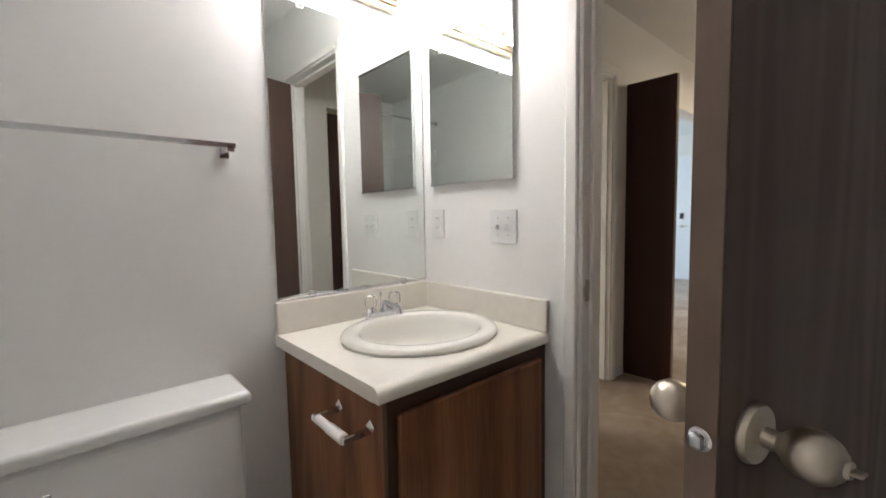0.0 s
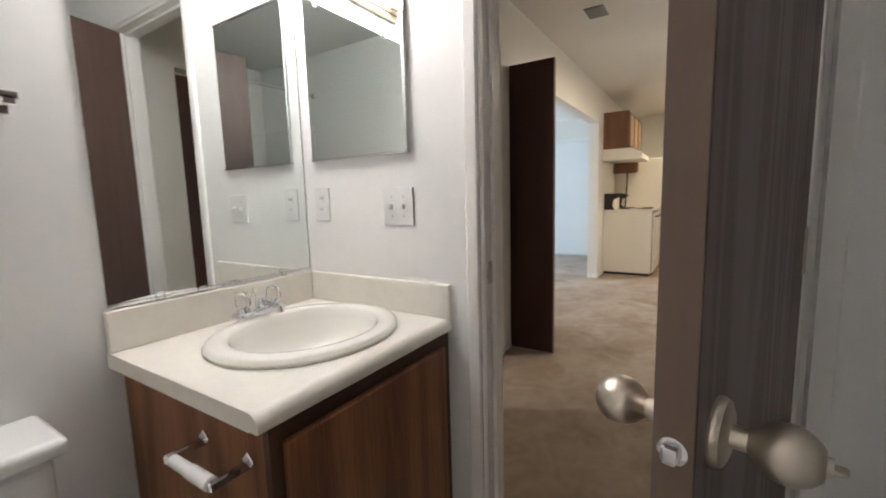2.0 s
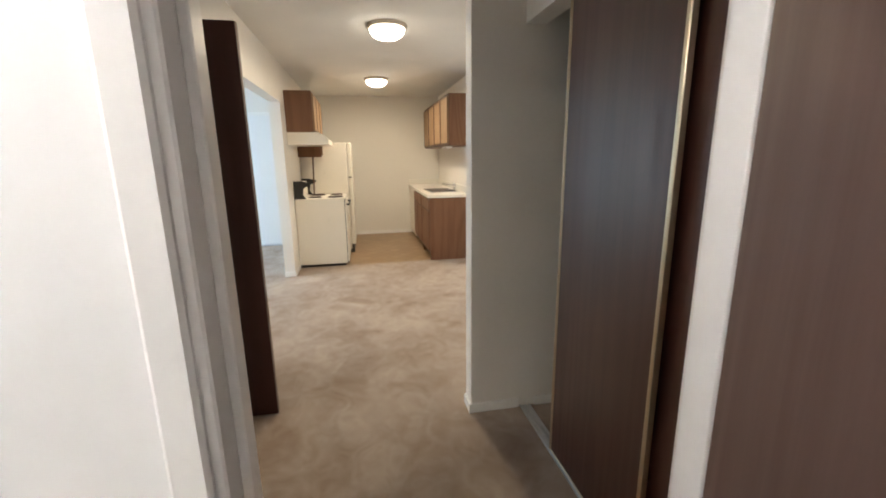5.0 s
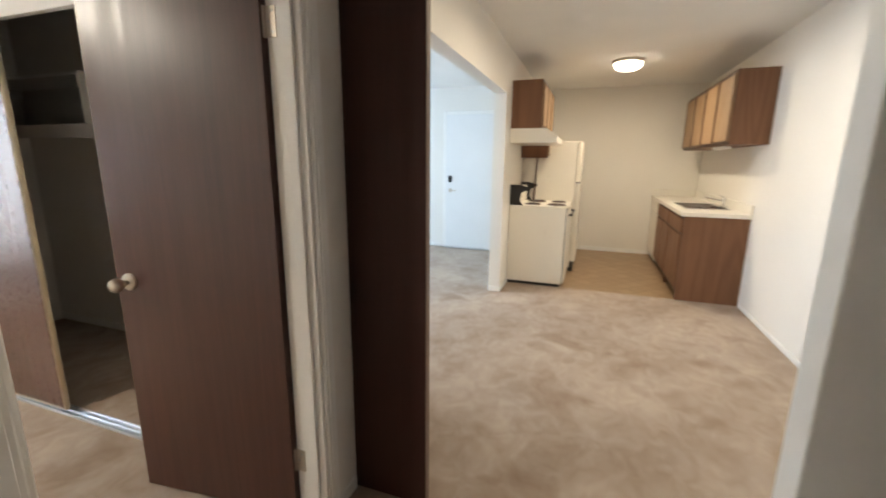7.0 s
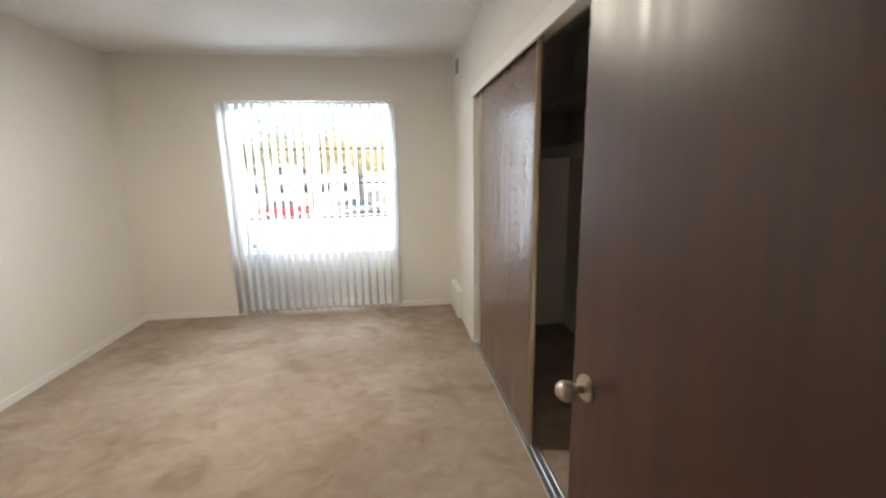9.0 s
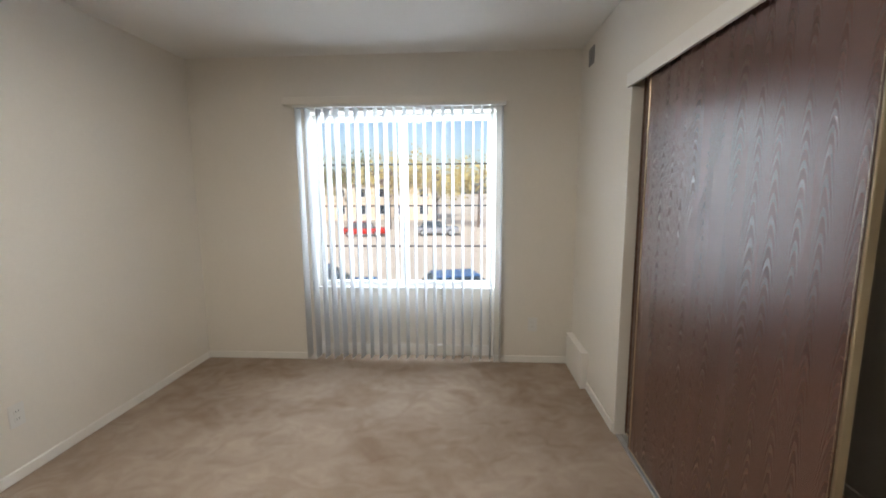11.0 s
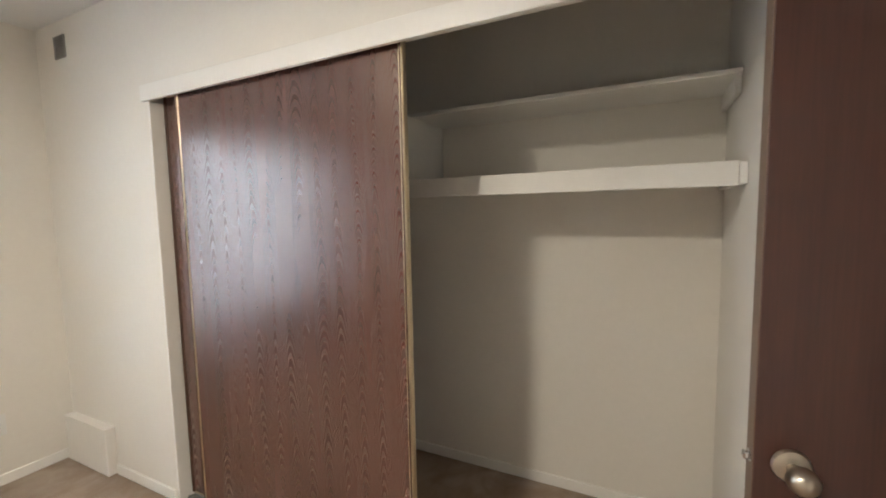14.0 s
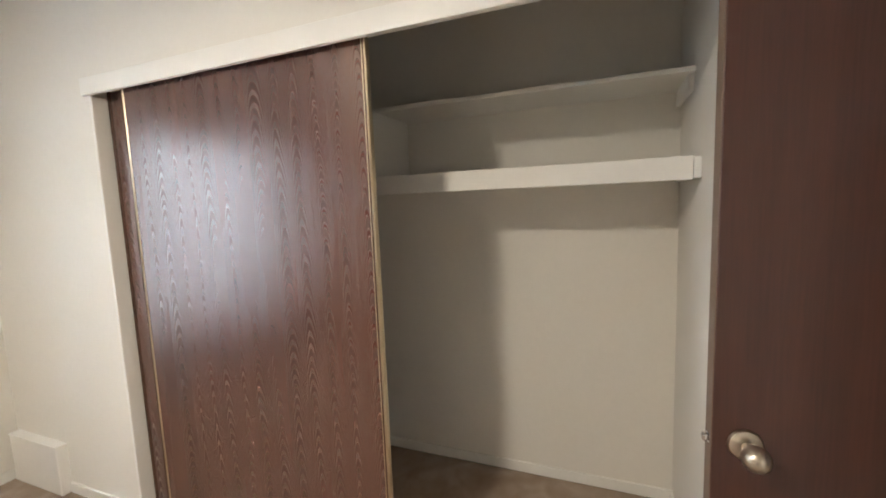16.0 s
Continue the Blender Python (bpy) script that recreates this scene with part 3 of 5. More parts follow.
# ---------------------------------------------------------------- doors
def knob(parent, x, z, side, half, tip=False, style="egg"):
    """A turned door knob on one face of a door that lies in the thing's own x-z plane."""
    m = pose(x, side * half, z, -90 * side)
    base = part("rosette", lathe([(0.0, 0.0), (0.033, 0.0), (0.0335, 0.004), (0.031, 0.009), (0.024, 0.012), (0.014, 0.013), (0.0, 0.013)], m, 32), M_NICKEL, parent, "satin nickel round rosette")
    if style == "egg":
        pts = [(0.0, 0.012), (0.011, 0.012), (0.0105, 0.026), (0.014, 0.030), (0.020, 0.036), (0.0245, 0.044), (0.0262, 0.053), (0.025, 0.062), (0.020, 0.071), (0.013, 0.077), (0.0, 0.080)]
    else:
        pts = [(0.0, 0.012), (0.012, 0.012), (0.011, 0.024), (0.018, 0.032), (0.0255, 0.042), (0.027, 0.052), (0.024, 0.062), (0.015, 0.067), (0.0, 0.068)]
    part("knob", lathe(pts, m, 28), M_NICKEL, parent, "brushed satin nickel knob")
    if tip:
        part("thumb_turn", merge(lathe([(0, 0.078), (0.009, 0.078), (0.008, 0.082), (0, 0.082)], m, 16), turned(box(-0.007, -0.002, 0.080, 0.007, 0.002, 0.091, 0.0018), m)), M_NICKEL, parent, "small privacy thumb turn")


def swing_door(name, label, hinge, turn, width, material, style, tipside):
    th = thing(name, label, "door", (hinge[0], hinge[1], 0.0), turn, local=True)
    half = 0.0175
    part("slab", box(0.003, -half, 0.012, width - 0.0015, half, 2.035, 0.0015), material, th)
    part("edge_strip", box(width - 0.0015, -half + 0.001, 0.012, width + 0.0005, half - 0.001, 2.034), M_EDGE, th, "bare lighter door edge")
    part("latch_collar", lathe([(0, 0), (0.0125, 0), (0.0125, 0.0012), (0.010, 0.0018), (0, 0.0018)], pose(width, 0, 0.915, 0, 90), 20), M_CHROME, th, "round steel latch collar")
    part("latch_bolt", box(width + 0.001, -0.0075, 0.9065, width + 0.013, 0.0075, 0.9235, 0.004, seg=2), M_CHROME, th, "steel latch bolt")
    for s in (1, -1):
        knob(th, width - 0.062, 0.915, s, half, tip=(s == tipside), style=style)
    return th


def hinge_plates(parent, side):
    for z in (0.25, 1.02, 1.79):
        h = part("hinge", rod((-0.004, side * 0.020, z - 0.045), (-0.004, side * 0.020, z + 0.045), 0.0055), M_NICKEL, parent, "dull steel butt hinge")
        part("leaf", box(-0.003, side * 0.0178 - 0.001, z - 0.044, 0.026, side * 0.0178 + 0.001, z + 0.044), M_NICKEL, h)


bath_door = swing_door("door_1", "dark brown flush bathroom door standing open with nickel knobs", (1.221, -0.0555), 165.9, 0.668, M_BDOOR, "egg", 1)
hinge_plates(bath_door, 1)
bed_door = swing_door("door_2", "dark stained flush bedroom door standing open near the closet", (2.797, 1.428), 96.3, 0.712, M_DOOR, "egg", 0)
for z in (0.25, 1.79):
    hl = thing("hinge_leaf", "dull nickel hinge leaf on the bedroom door jamb", "hinge", (2.80, 1.40, z), group="bedroom jamb hinges")
    part("leaf", box(2.7995, 1.388, z - 0.045, 2.8025, 1.426, z + 0.045, 0.0008), M_NICKEL, hl)
    for k in range(3):
        part("knuckle", rod((2.797, 1.430, z - 0.045 + k * 0.0305), (2.797, 1.430, z - 0.016 + k * 0.0305), 0.0065), M_NICKEL, hl)
    for dy, dz in ((0.0, -0.030), (0.014, 0.0), (0.0, 0.030)):
        part("screw", lathe([(0, 0), (0.0042, 0), (0.0036, 0.0012), (0, 0.0012)], pose(2.7995, 1.400 + dy, z + dz, 0, -90), 12), M_STEEL, hl)
strike = thing("strike_plate", "worn steel strike plate on the bathroom jamb", "strike plate", (1.25, 0.604, 0.93))
part("plate", box(1.224, 0.6025, 0.892, 1.255, 0.6048, 0.956, 0.0006), M_NICKEL, strike)
part("lip", rod((1.221, 0.604, 0.909), (1.221, 0.604, 0.939), 0.004), M_NICKEL, strike)

narrow = thing("door_3", "narrow near-black flush door standing open beside a wide opening", "door", (3.02, 1.30, 0))
part("slab", box(2.998, 0.975, 0.012, 3.034, 1.292, 2.036, 0.002), M_SLAB, narrow)
# light falling on the south edge is put into this strip's lighter colour
part("edge_strip", box(3.000, 0.972, 0.013, 3.032, 0.975, 2.034), M_EDGE, narrow, "door edge coloured lighter brown as lit")
for zz in (0.25, 1.79):
    part("hinge", rod((3.04, 1.292, zz - 0.045), (3.04, 1.292, zz + 0.045), 0.005), M_NICKEL, narrow, "dull steel hinge")


def slide_panel(name, label, axis, a0, a1, f0, f1, z1, material, group, stile=None):
    """A framed sliding closet panel; axis: the way it slides."""
    def b(p0, p1, q0, q1, z0, zz, bev=0.0015):
        r = (p0, q0, z0, p1, q1, zz) if axis == "x" else (q0, p0, z0, q1, p1, zz)
        return box(*r, bevel=bev)
    mid = ((a0 + a1) / 2, (f0 + f1) / 2)
    th = thing(name, label, "sliding door", (*(mid if axis == "x" else mid[::-1]), 0.0), group=group)
    part("panel", b(a0 + 0.016, a1 - 0.016, f0 + 0.004, f1 - 0.004, 0.03, z1 - 0.012), material, th)
    for p0, p1 in ((a0, a0 + 0.018), (a1 - 0.018, a1)):
        st = part("edge_stile", b(p0, p1, f0, f1, 0.022, z1, 0.003), stile or M_BRASS, th, "metal edge channel")
        c = (p0 + p1) / 2
        # raised dark strip: the shade of the stile's groove put into colour
        part("groove", b(c - 0.003, c + 0.003, f0 - 0.002, f0 - 0.0003, 0.03, z1 - 0.01, 0.0005), M_KDARK, st)
    part("top_rail", b(a0 + 0.018, a1 - 0.018, f0 + 0.002, f1 - 0.002, z1 - 0.012, z1), M_BRASS, th)
    part("bottom_rail", b(a0 + 0.018, a1 - 0.018, f0 + 0.002, f1 - 0.002, 0.022, 0.030), M_BRASS, th)
    return th


slide_panel("sliding_closet_door", "dark cathedral-grain sliding closet door, slid open", "y", 3.052, 4.245, 2.900, 2.926, 1.998, M_SLIDE, "bedroom closet doors")
slide_panel("sliding_closet_door", "dark wood sliding closet door stacked behind another", "y", 3.15, 4.400, 2.940, 2.966, 1.998, M_SLIDE, "bedroom closet doors", M_KDARK)
slide_panel("sliding_closet_door", "very dark wood sliding hall closet door", "x", 1.765, 2.405, -0.406, -0.382, 2.005, M_DOOR, "hall closet doors")
slide_panel("sliding_closet_door", "very dark wood sliding hall closet door behind another", "x", 1.635, 2.28, -0.446, -0.422, 2.005, M_DOOR, "hall closet doors")


def track(axis, a0, a1, f0, f1, z0=0.0):
    for i in range(3):
        f = f0 + (f1 - f0) * i / 2
        r = (a0, f - 0.0025, z0 + 0.001, a1, f + 0.0025, z0 + 0.016)
        bmr = box(*r, bevel=0.001) if axis == "x" else box(r[1], r[0], r[2], r[4], r[3], r[5], bevel=0.001)
        if i == 0:
            r = (a0, f0, z0 + 0.001, a1, f1, z0 + 0.006)
            base = box(*r) if axis == "x" else box(r[1], r[0], r[2], r[4], r[3], r[5])
            bed = thing("floor_track", "bare aluminium closet door floor track", "door track", (a0, f0, z0) if axis == "x" else (f0, a0, z0))
            part("bed", base, M_ALU, bed)
        part("rail", bmr, M_ALU, bed)


track("x", 1.64, 2.79, -0.44, -0.385)
track("y", 2.06, 4.40, 2.893, 2.955)

# ---------------------------------------------------------------- bedroom closet shelves
sh = thing("closet_shelf", "cream painted closet shelf with deep front board", "shelf", (3.6, 3.4, 1.49))
part("front_board", box(3.331, 2.075, 1.492, 3.349, 4.71, 1.572, 0.002), M_TRIM, sh)
part("board", box(3.349, 2.052, 1.552, 3.79, 4.708, 1.570), M_TRIM, sh)
part("end_block", box(3.325, 2.052, 1.497, 3.40, 2.074, 1.566, 0.002), M_TRIM, sh, "small painted end bracket")
part("end_cleat", box(3.40, 2.052, 1.497, 3.79, 2.070, 1.552, 0.002), M_TRIM, sh)
sh = thing("closet_shelf", "upper cream painted closet shelf on wall cleats", "shelf", (3.6, 3.4, 1.86))
part("board", box(3.468, 2.052, 1.878, 3.79, 4.708, 1.896, 0.002), M_TRIM, sh)
part("cleat", box(3.49, 2.052, 1.815, 3.79, 2.070, 1.878, 0.002), M_TRIM, sh)
part("cleat", box(3.49, 4.690, 1.815, 3.79, 4.708, 1.878, 0.002), M_TRIM, sh)
part("support_panel", box(3.40, 3.345, 1.571, 3.788, 3.363, 1.878, 0.002), M_TRIM, sh, "upright painted board between the shelves")

# ---------------------------------------------------------------- windows and blinds
def window(name, label, x0, x1, z0, z1, bars):
    th = thing(name, label, "window", ((x0 + x1) / 2, 5.61, z0), kind="structure")
    y0, y1 = 5.585, 5.64
    fr = 0.055
    part("window_frame", boxes([(x0, y0, z0, x0 + fr, y1, z1), (x1 - fr, y0, z0, x1, y1, z1), (x0 + fr, y0, z0, x1 - fr, y1, z0 + fr), (x0 + fr, y0, z1 - fr, x1 - fr, y1, z1)], 0.003), M_FRAME, th)
    part("window_sill", box(x0, 5.540, z0 - 0.012, x1, y0, z0 + 0.012, 0.003), M_FRAME, th)
    xm = (x0 + x1) / 2
    part("mullion", box(xm - 0.033, y0 - 0.008, z0 + fr, xm + 0.033, y1, z1 - fr, 0.003), M_FRAME, th)
    for p0, p1 in ((x0 + fr, xm - 0.033), (xm + 0.033, x1 - fr)):
        pane = part("pane", box(p0, 5.610, z0 + fr, p1, 5.614, z1 - fr), M_PANE, th)
        pane.visible_shadow = False
        for k in range(bars):
            z = z0 + 0.015 + 0.345 * (k + 1)
            part("bar", box(p0, 5.600, z - 0.006, p1, 5.609, z + 0.006, 0.001), M_BAR, th, "thin dark cross bar")


window("window_1", "white vinyl sliding window with thin dark cross bars", WX0, WX1, WZ0, WZ1, 3)
window("window_2", "white vinyl sliding living room window", 4.4, 7.5, 0.55, 2.1, 0)

blind = thing("vertical_blind", "white vinyl vertical blind turned open, hanging to the floor", "blind", (1.49, 5.380, 0.03))
part("head_rail", box(0.66, 5.36, 2.075, 2.32, 5.41, 2.105, 0.004), M_FRAME, blind)
part("valance", box(0.585, 5.343, 2.095, 2.345, 5.351, 2.150, 0.002), M_WALL, blind, "cream valance strip")
NS = 22


def slat_mesh():
    bm = bmesh.new()
    cols = []
    for j in range(7):
        u = -1 + j / 3
        cols.append([(u * 0.0445, 0.006 * (1 - u * u), z) for z in (0.0, 2.03)])
    vs = [[bm.verts.new(p) for p in c] for c in cols]
    back = [[bm.verts.new((p[0], p[1] + 0.0016, p[2])) for p in c] for c in cols]
    for a, b in zip(vs, vs[1:]):
        bm.faces.new((a[0], b[0], b[1], a[1]))
    for a, b in zip(back, back[1:]):
        bm.faces.new((b[0], a[0], a[1], b[1]))
    for e in (0, -1):
        bm.faces.new((vs[e][0], vs[e][1], back[e][1], back[e][0]))
    for j in range(6):
        for k in (0, 1):
            bm.faces.new((vs[j][k], back[j][k], back[j + 1][k], vs[j + 1][k]))
    bmesh.ops.recalc_face_normals(bm, faces=bm.faces[:])
    for f in bm.faces:
        f.smooth = True
    me = bpy.data.meshes.new("slat")
    bm.to_mesh(me)
    bm.free()
    me.materials.append(M_SLAT)
    return me


slat_me = slat_mesh()
rnd = random.Random(4)
for i in range(NS):
    ob = new("slat", slat_me)
    ob.parent = blind
    ob.matrix_basis = pose(0.70 + i * (2.29 - 0.70) / (NS - 1) - 1.49, 0.0, 0.012, rnd.uniform(-0.15, 0.15), rnd.uniform(-0.2, 0.2), 81 + rnd.uniform(-4, 4))
for i in range(NS - 1):
    xx = 0.70 + i * (2.29 - 0.70) / (NS - 1)
    if i in (0, NS - 2):
        part("bottom_chain", rod((xx, 5.385, 0.055), (xx + 0.075, 5.385, 0.055), 0.0015, seg=6), M_FRAME, blind)

# ---------------------------------------------------------------- bedroom fittings
v = thing("wall_vent", "small grey metal grille high on the wall", "vent", (2.885, 5.17, 2.34))
part("frame", boxes([(2.877, 5.115, 2.286, 2.885, 5.122, 2.402), (2.877, 5.218, 2.286, 2.885, 5.225, 2.402), (2.877, 5.122, 2.286, 2.885, 5.218, 2.293), (2.877, 5.122, 2.395, 2.885, 5.218, 2.402)], 0.001), M_VENT, v)
# black sheet stands in for the shade behind the grille
part("backing", box(2.883, 5.122, 2.293, 2.8855, 5.218, 2.395), M_BLACK, v)
for k in range(8):
    z = 2.299 + k * 0.0125
    part("slat", box(2.878, 5.122, z, 2.883, 5.218, z + 0.006), M_VENT, v)
hb = thing("low_wall_cover", "low white box cover against the wall on carpet", "wall box", (2.87, 5.19, 0))
part("cover", box(2.835, 4.97, 0.003, 2.885, 5.405, 0.270, 0.004), M_TRIM, hb)
part("top_lip", box(2.832, 4.967, 0.266, 2.885, 5.408, 0.275, 0.002), M_TRIM, hb)


def wall_plate(name, label, category, centre, axis, w, h, toggles=0, sockets=0):
    """A cover plate; axis: the way its face looks, as (sign, 'x' or 'y')."""
    s, a = axis
    turn = {(-1, "x"): 90, (1, "x"): -90, (-1, "y"): 180, (1, "y"): 0}[(s, a)]
    th = thing(name, label, category, centre, turn, local=True)
    part("plate", box(-w / 2, 0, -h / 2, w / 2, 0.006, h / 2, 0.002, seg=2), M_PLASTIC, th)
    for k in range(toggles):
        cx = (k - (toggles - 1) / 2) * 0.046
        part("toggle", turned(box(-0.0045, 0.0, -0.011, 0.0045, 0.016, 0.004, 0.0015), pose(cx, 0.005, 0, 22)), M_PLASTIC, th)
        part("slot", box(cx - 0.0065, 0.0055, -0.013, cx + 0.0065, 0.0066, 0.013), M_TRIM, th)
        for z in (-0.03, 0.03):
            part("screw", lathe([(0, 0), (0.003, 0), (0.0028, 0.0012), (0, 0.0012)], pose(cx, 0.0058, z, -90), 10), M_NICKEL, th)
    for k in range(sockets):
        z = (k - (sockets - 1) / 2) * 0.038
        part("socket", box(-0.016, 0.005, z - 0.014, 0.016, 0.0085, z + 0.014, 0.002), M_PLASTIC, th)
        for q in (-0.006, 0.006):
            part("slot", box(q - 0.001, 0.008, z - 0.002, q + 0.001, 0.0089, z + 0.007), M_BLACK, th)
    return th


wall_plate("light_switch", "white double toggle switch plate on bathroom wall", "light switch", (1.213, 0.903, 1.116), (-1, "x"), 0.116, 0.116, toggles=2)
wall_plate("wall_outlet", "white outlet plate beside the mirror", "outlet", (1.213, 1.245, 1.127), (-1, "x"), 0.072, 0.116, sockets=2)
wall_plate("wall_outlet", "white outlet low on the bedroom wall", "outlet", (-0.225, 3.9, 0.33), (1, "x"), 0.072, 0.116, sockets=2)
wall_plate("wall_outlet", "white outlet low on the window wall", "outlet", (2.56, 5.435, 0.33), (-1, "y"), 0.072, 0.116, sockets=2)


# ---------------------------------------------------------------- ceiling lights
def dome_light(x, y, label):
    th = thing("ceiling_light", label, "ceiling light", (x, y, H), group="flush ceiling domes")
    part("pan", lathe([(0, H), (0.165, H), (0.168, H - 0.012), (0.16, H - 0.03), (0.148, H - 0.035), (0.0, H - 0.033)], pose(x, y, 0), 36), M_NICKEL, th, "satin nickel pan")
    d = part("dome", lathe([(0.146, H - 0.034), (0.143, H - 0.055), (0.125, H - 0.08), (0.09, H - 0.1), (0.04, H - 0.112), (0, H - 0.114)], pose(x, y, 0), 36), M_DOME, th, "lit frosted glass dome")


dome_light(*DINING_LAMP, "lit frosted dome light on the dining ceiling")
dome_light(*BEDROOM_LAMP, "lit frosted dome light on the bedroom ceiling")
dome_light(*KITCHEN_LAMP, "lit frosted dome light on the kitchen ceiling")
g = thing("ceiling_vent", "small grey ceiling register in the hall", "vent", (3.58, 0.84, H))
part("frame", box(3.48, 0.77, H - 0.008, 3.68, 0.91, H - 0.0005, 0.002), M_VENT, g)
for k in range(6):
    part("slat", box(3.49, 0.785 + k * 0.02, H - 0.012, 3.67, 0.793 + k * 0.02, H - 0.008), M_VENT, g)

# ---------------------------------------------------------------- bathroom
van = thing("vanity_cabinet", "brown woodgrain bathroom vanity cabinet", "cabinet", (0.9, 1.04, 0))
part("side_panel", box(0.600, 0.752, 0.0, 0.616, 1.335, 0.7415), M_VANITY, van)
part("side_panel", box(1.196, 0.752, 0.0, 1.212, 1.335, 0.7415), M_VANITY, van)
part("back_panel", box(0.616, 1.32, 0.0, 1.196, 1.335, 0.7415), M_VANITY, van)
part("bottom_panel", box(0.616, 0.80, 0.09, 1.196, 1.32, 0.105), M_VANITY, van)
part("toe_kick", box(0.616, 0.80, 0.0, 1.196, 0.815, 0.09), M_KDARK, van)
part("face_frame", boxes([(0.598, 0.735, 0.09, 0.645, 0.752, 0.7415), (1.168, 0.735, 0.09, 1.213, 0.752, 0.7415), (0.645, 0.735, 0.685, 1.168, 0.752, 0.7415), (0.645, 0.735, 0.09, 1.168, 0.752, 0.14)]), M_KDARK, van, "dark walnut face frame")
part("door", box(0.622, 0.716, 0.125, 1.170, 0.734, 0.706, 0.004), M_VANITY, van)


CX, CY = 0.92, 1.008


def counter_top(x0, x1, y0, y1, z0, z1):
    """A flat top with an oval hole for the basin."""
    bm = bmesh.new()
    outer = [bm.verts.new((x, y, z1)) for x, y in ((x0, y0), (x1, y0), (x1, y1), (x0, y1))]
    inner = [bm.verts.new((CX + 0.205 * 1.1 * math.cos(a), CY + 0.205 * 0.99 * math.sin(a), z1)) for a in (2 * math.pi * k / 40 for k in range(40))]
    edges = [bm.edges.new((r[i], r[(i + 1) % len(r)])) for r in (outer, inner) for i in range(len(r))]
    bmesh.ops.triangle_fill(bm, edges=edges, use_beauty=True)
    grown = bmesh.ops.extrude_face_region(bm, geom=bm.faces[:])
    bmesh.ops.translate(bm, vec=(0, 0, z0 - z1), verts=[g for g in grown["geom"] if isinstance(g, bmesh.types.BMVert)])
    bmesh.ops.recalc_face_normals(bm, faces=bm.faces[:])
    return bm


def rolled_edge(x0, x1):
    """The post-formed front edge, drawn along x."""
    bm = bmesh.new()
    arc = [(0.748 - 0.028 * math.sin(a), 0.752 + 0.028 * math.cos(a)) for a in (math.pi / 2 * k / 8 for k in range(9))]
    pts = [(0.748, 0.780)] + arc[1:] + [(0.720, 0.747), (0.723, 0.744), (0.748, 0.744)]
    a = [bm.verts.new((x0, y, z)) for y, z in pts]
    b = [bm.verts.new((x1, y, z)) for y, z in pts]
    for i in range(len(pts)):
        f = bm.faces.new((a[i], b[i], b[(i + 1) % len(pts)], a[(i + 1) % len(pts)]))
        f.smooth = i < 9
    bm.faces.new(a[::-1])
    bm.faces.new(b)
    bmesh.ops.recalc_face_normals(bm, faces=bm.faces[:])
    return bm


top = thing("countertop", "cream laminate vanity top with rolled edge and backsplash", "countertop", (0.9, 1.03, 0.744))
part("counter", counter_top(0.570, 1.2125, 0.748, 1.334, 0.742, 0.780), M_LAMINATE, top)
part("front_edge", rolled_edge(0.570, 1.2125), M_LAMINATE, top)
part("backsplash", box(0.572, 1.312, 0.780, 1.2125, 1.3345, 0.885, 0.004, seg=2), M_LAMINATE, top)
part("side_splash", box(1.1955, 0.718, 0.780, 1.2125, 1.312, 0.884, 0.004, seg=2), M_LAMINATE, top)
sink = thing("sink", "ivory oval drop-in porcelain sink", "sink", (CX, CY, 0.78))
part("bowl", lathe([(0.236, 0.781), (0.238, 0.789), (0.234, 0.797), (0.226, 0.801), (0.205, 0.803), (0.190, 0.801), (0.182, 0.794), (0.176, 0.775), (0.162, 0.735), (0.135, 0.695), (0.08, 0.672), (0.03, 0.667), (0.0, 0.667), (0.0, 0.660), (0.09, 0.662), (0.15, 0.69), (0.175, 0.73), (0.195, 0.779), (0.236, 0.781)],
                   pose(CX, CY, 0), 48, sx=1.1, sy=0.99, cap=False), M_SINK, sink)
part("drain", lathe([(0, 0.668), (0.022, 0.668), (0.022, 0.671), (0.014, 0.670), (0, 0.669)], pose(CX, CY, 0), 20), M_CHROME, sink, "chrome drain ring")
fa = thing("faucet", "chrome centreset faucet with clear acrylic handles", "faucet", (CX, 1.245, 0.80))
FY = 1.225
part("base", box(CX - 0.078, FY - 0.025, 0.801, CX + 0.078, FY + 0.025, 0.822, 0.009, seg=3), M_CHROME, fa)
part("spout", merge(rod((CX, FY, 0.815), (CX, FY - 0.02, 0.850), 0.014), merge(rod((CX, FY - 0.015, 0.848), (CX, FY - 0.105, 0.838), 0.0115), rod((CX, FY - 0.098, 0.842), (CX, FY - 0.102, 0.822), 0.010))), M_CHROME, fa)
part("lift_rod", merge(rod((CX, FY + 0.016, 0.82), (CX, FY + 0.016, 0.872), 0.002), lathe([(0, 0.868), (0.006, 0.872), (0.005, 0.882), (0, 0.884)], pose(CX, FY + 0.016, 0), 12)), M_CHROME, fa)
for s in (-1, 1):
    stem = part("stem", lathe([(0, 0.82), (0.02, 0.82), (0.017, 0.832), (0.012, 0.84), (0, 0.84)], pose(CX + s * 0.051, FY, 0), 20), M_CHROME, fa)
    part("handle", lathe([(0, 0.838), (0.019, 0.840), (0.0225, 0.848), (0.0215, 0.868), (0.018, 0.878), (0, 0.880)], pose(CX + s * 0.051, FY, 0), 8), M_CLEAR, fa, "clear acrylic handle")
    part("cap", lathe([(0, 0.880), (0.008, 0.880), (0.007, 0.883), (0, 0.884)], pose(CX + s * 0.051, FY, 0), 14), M_CHROME, fa)

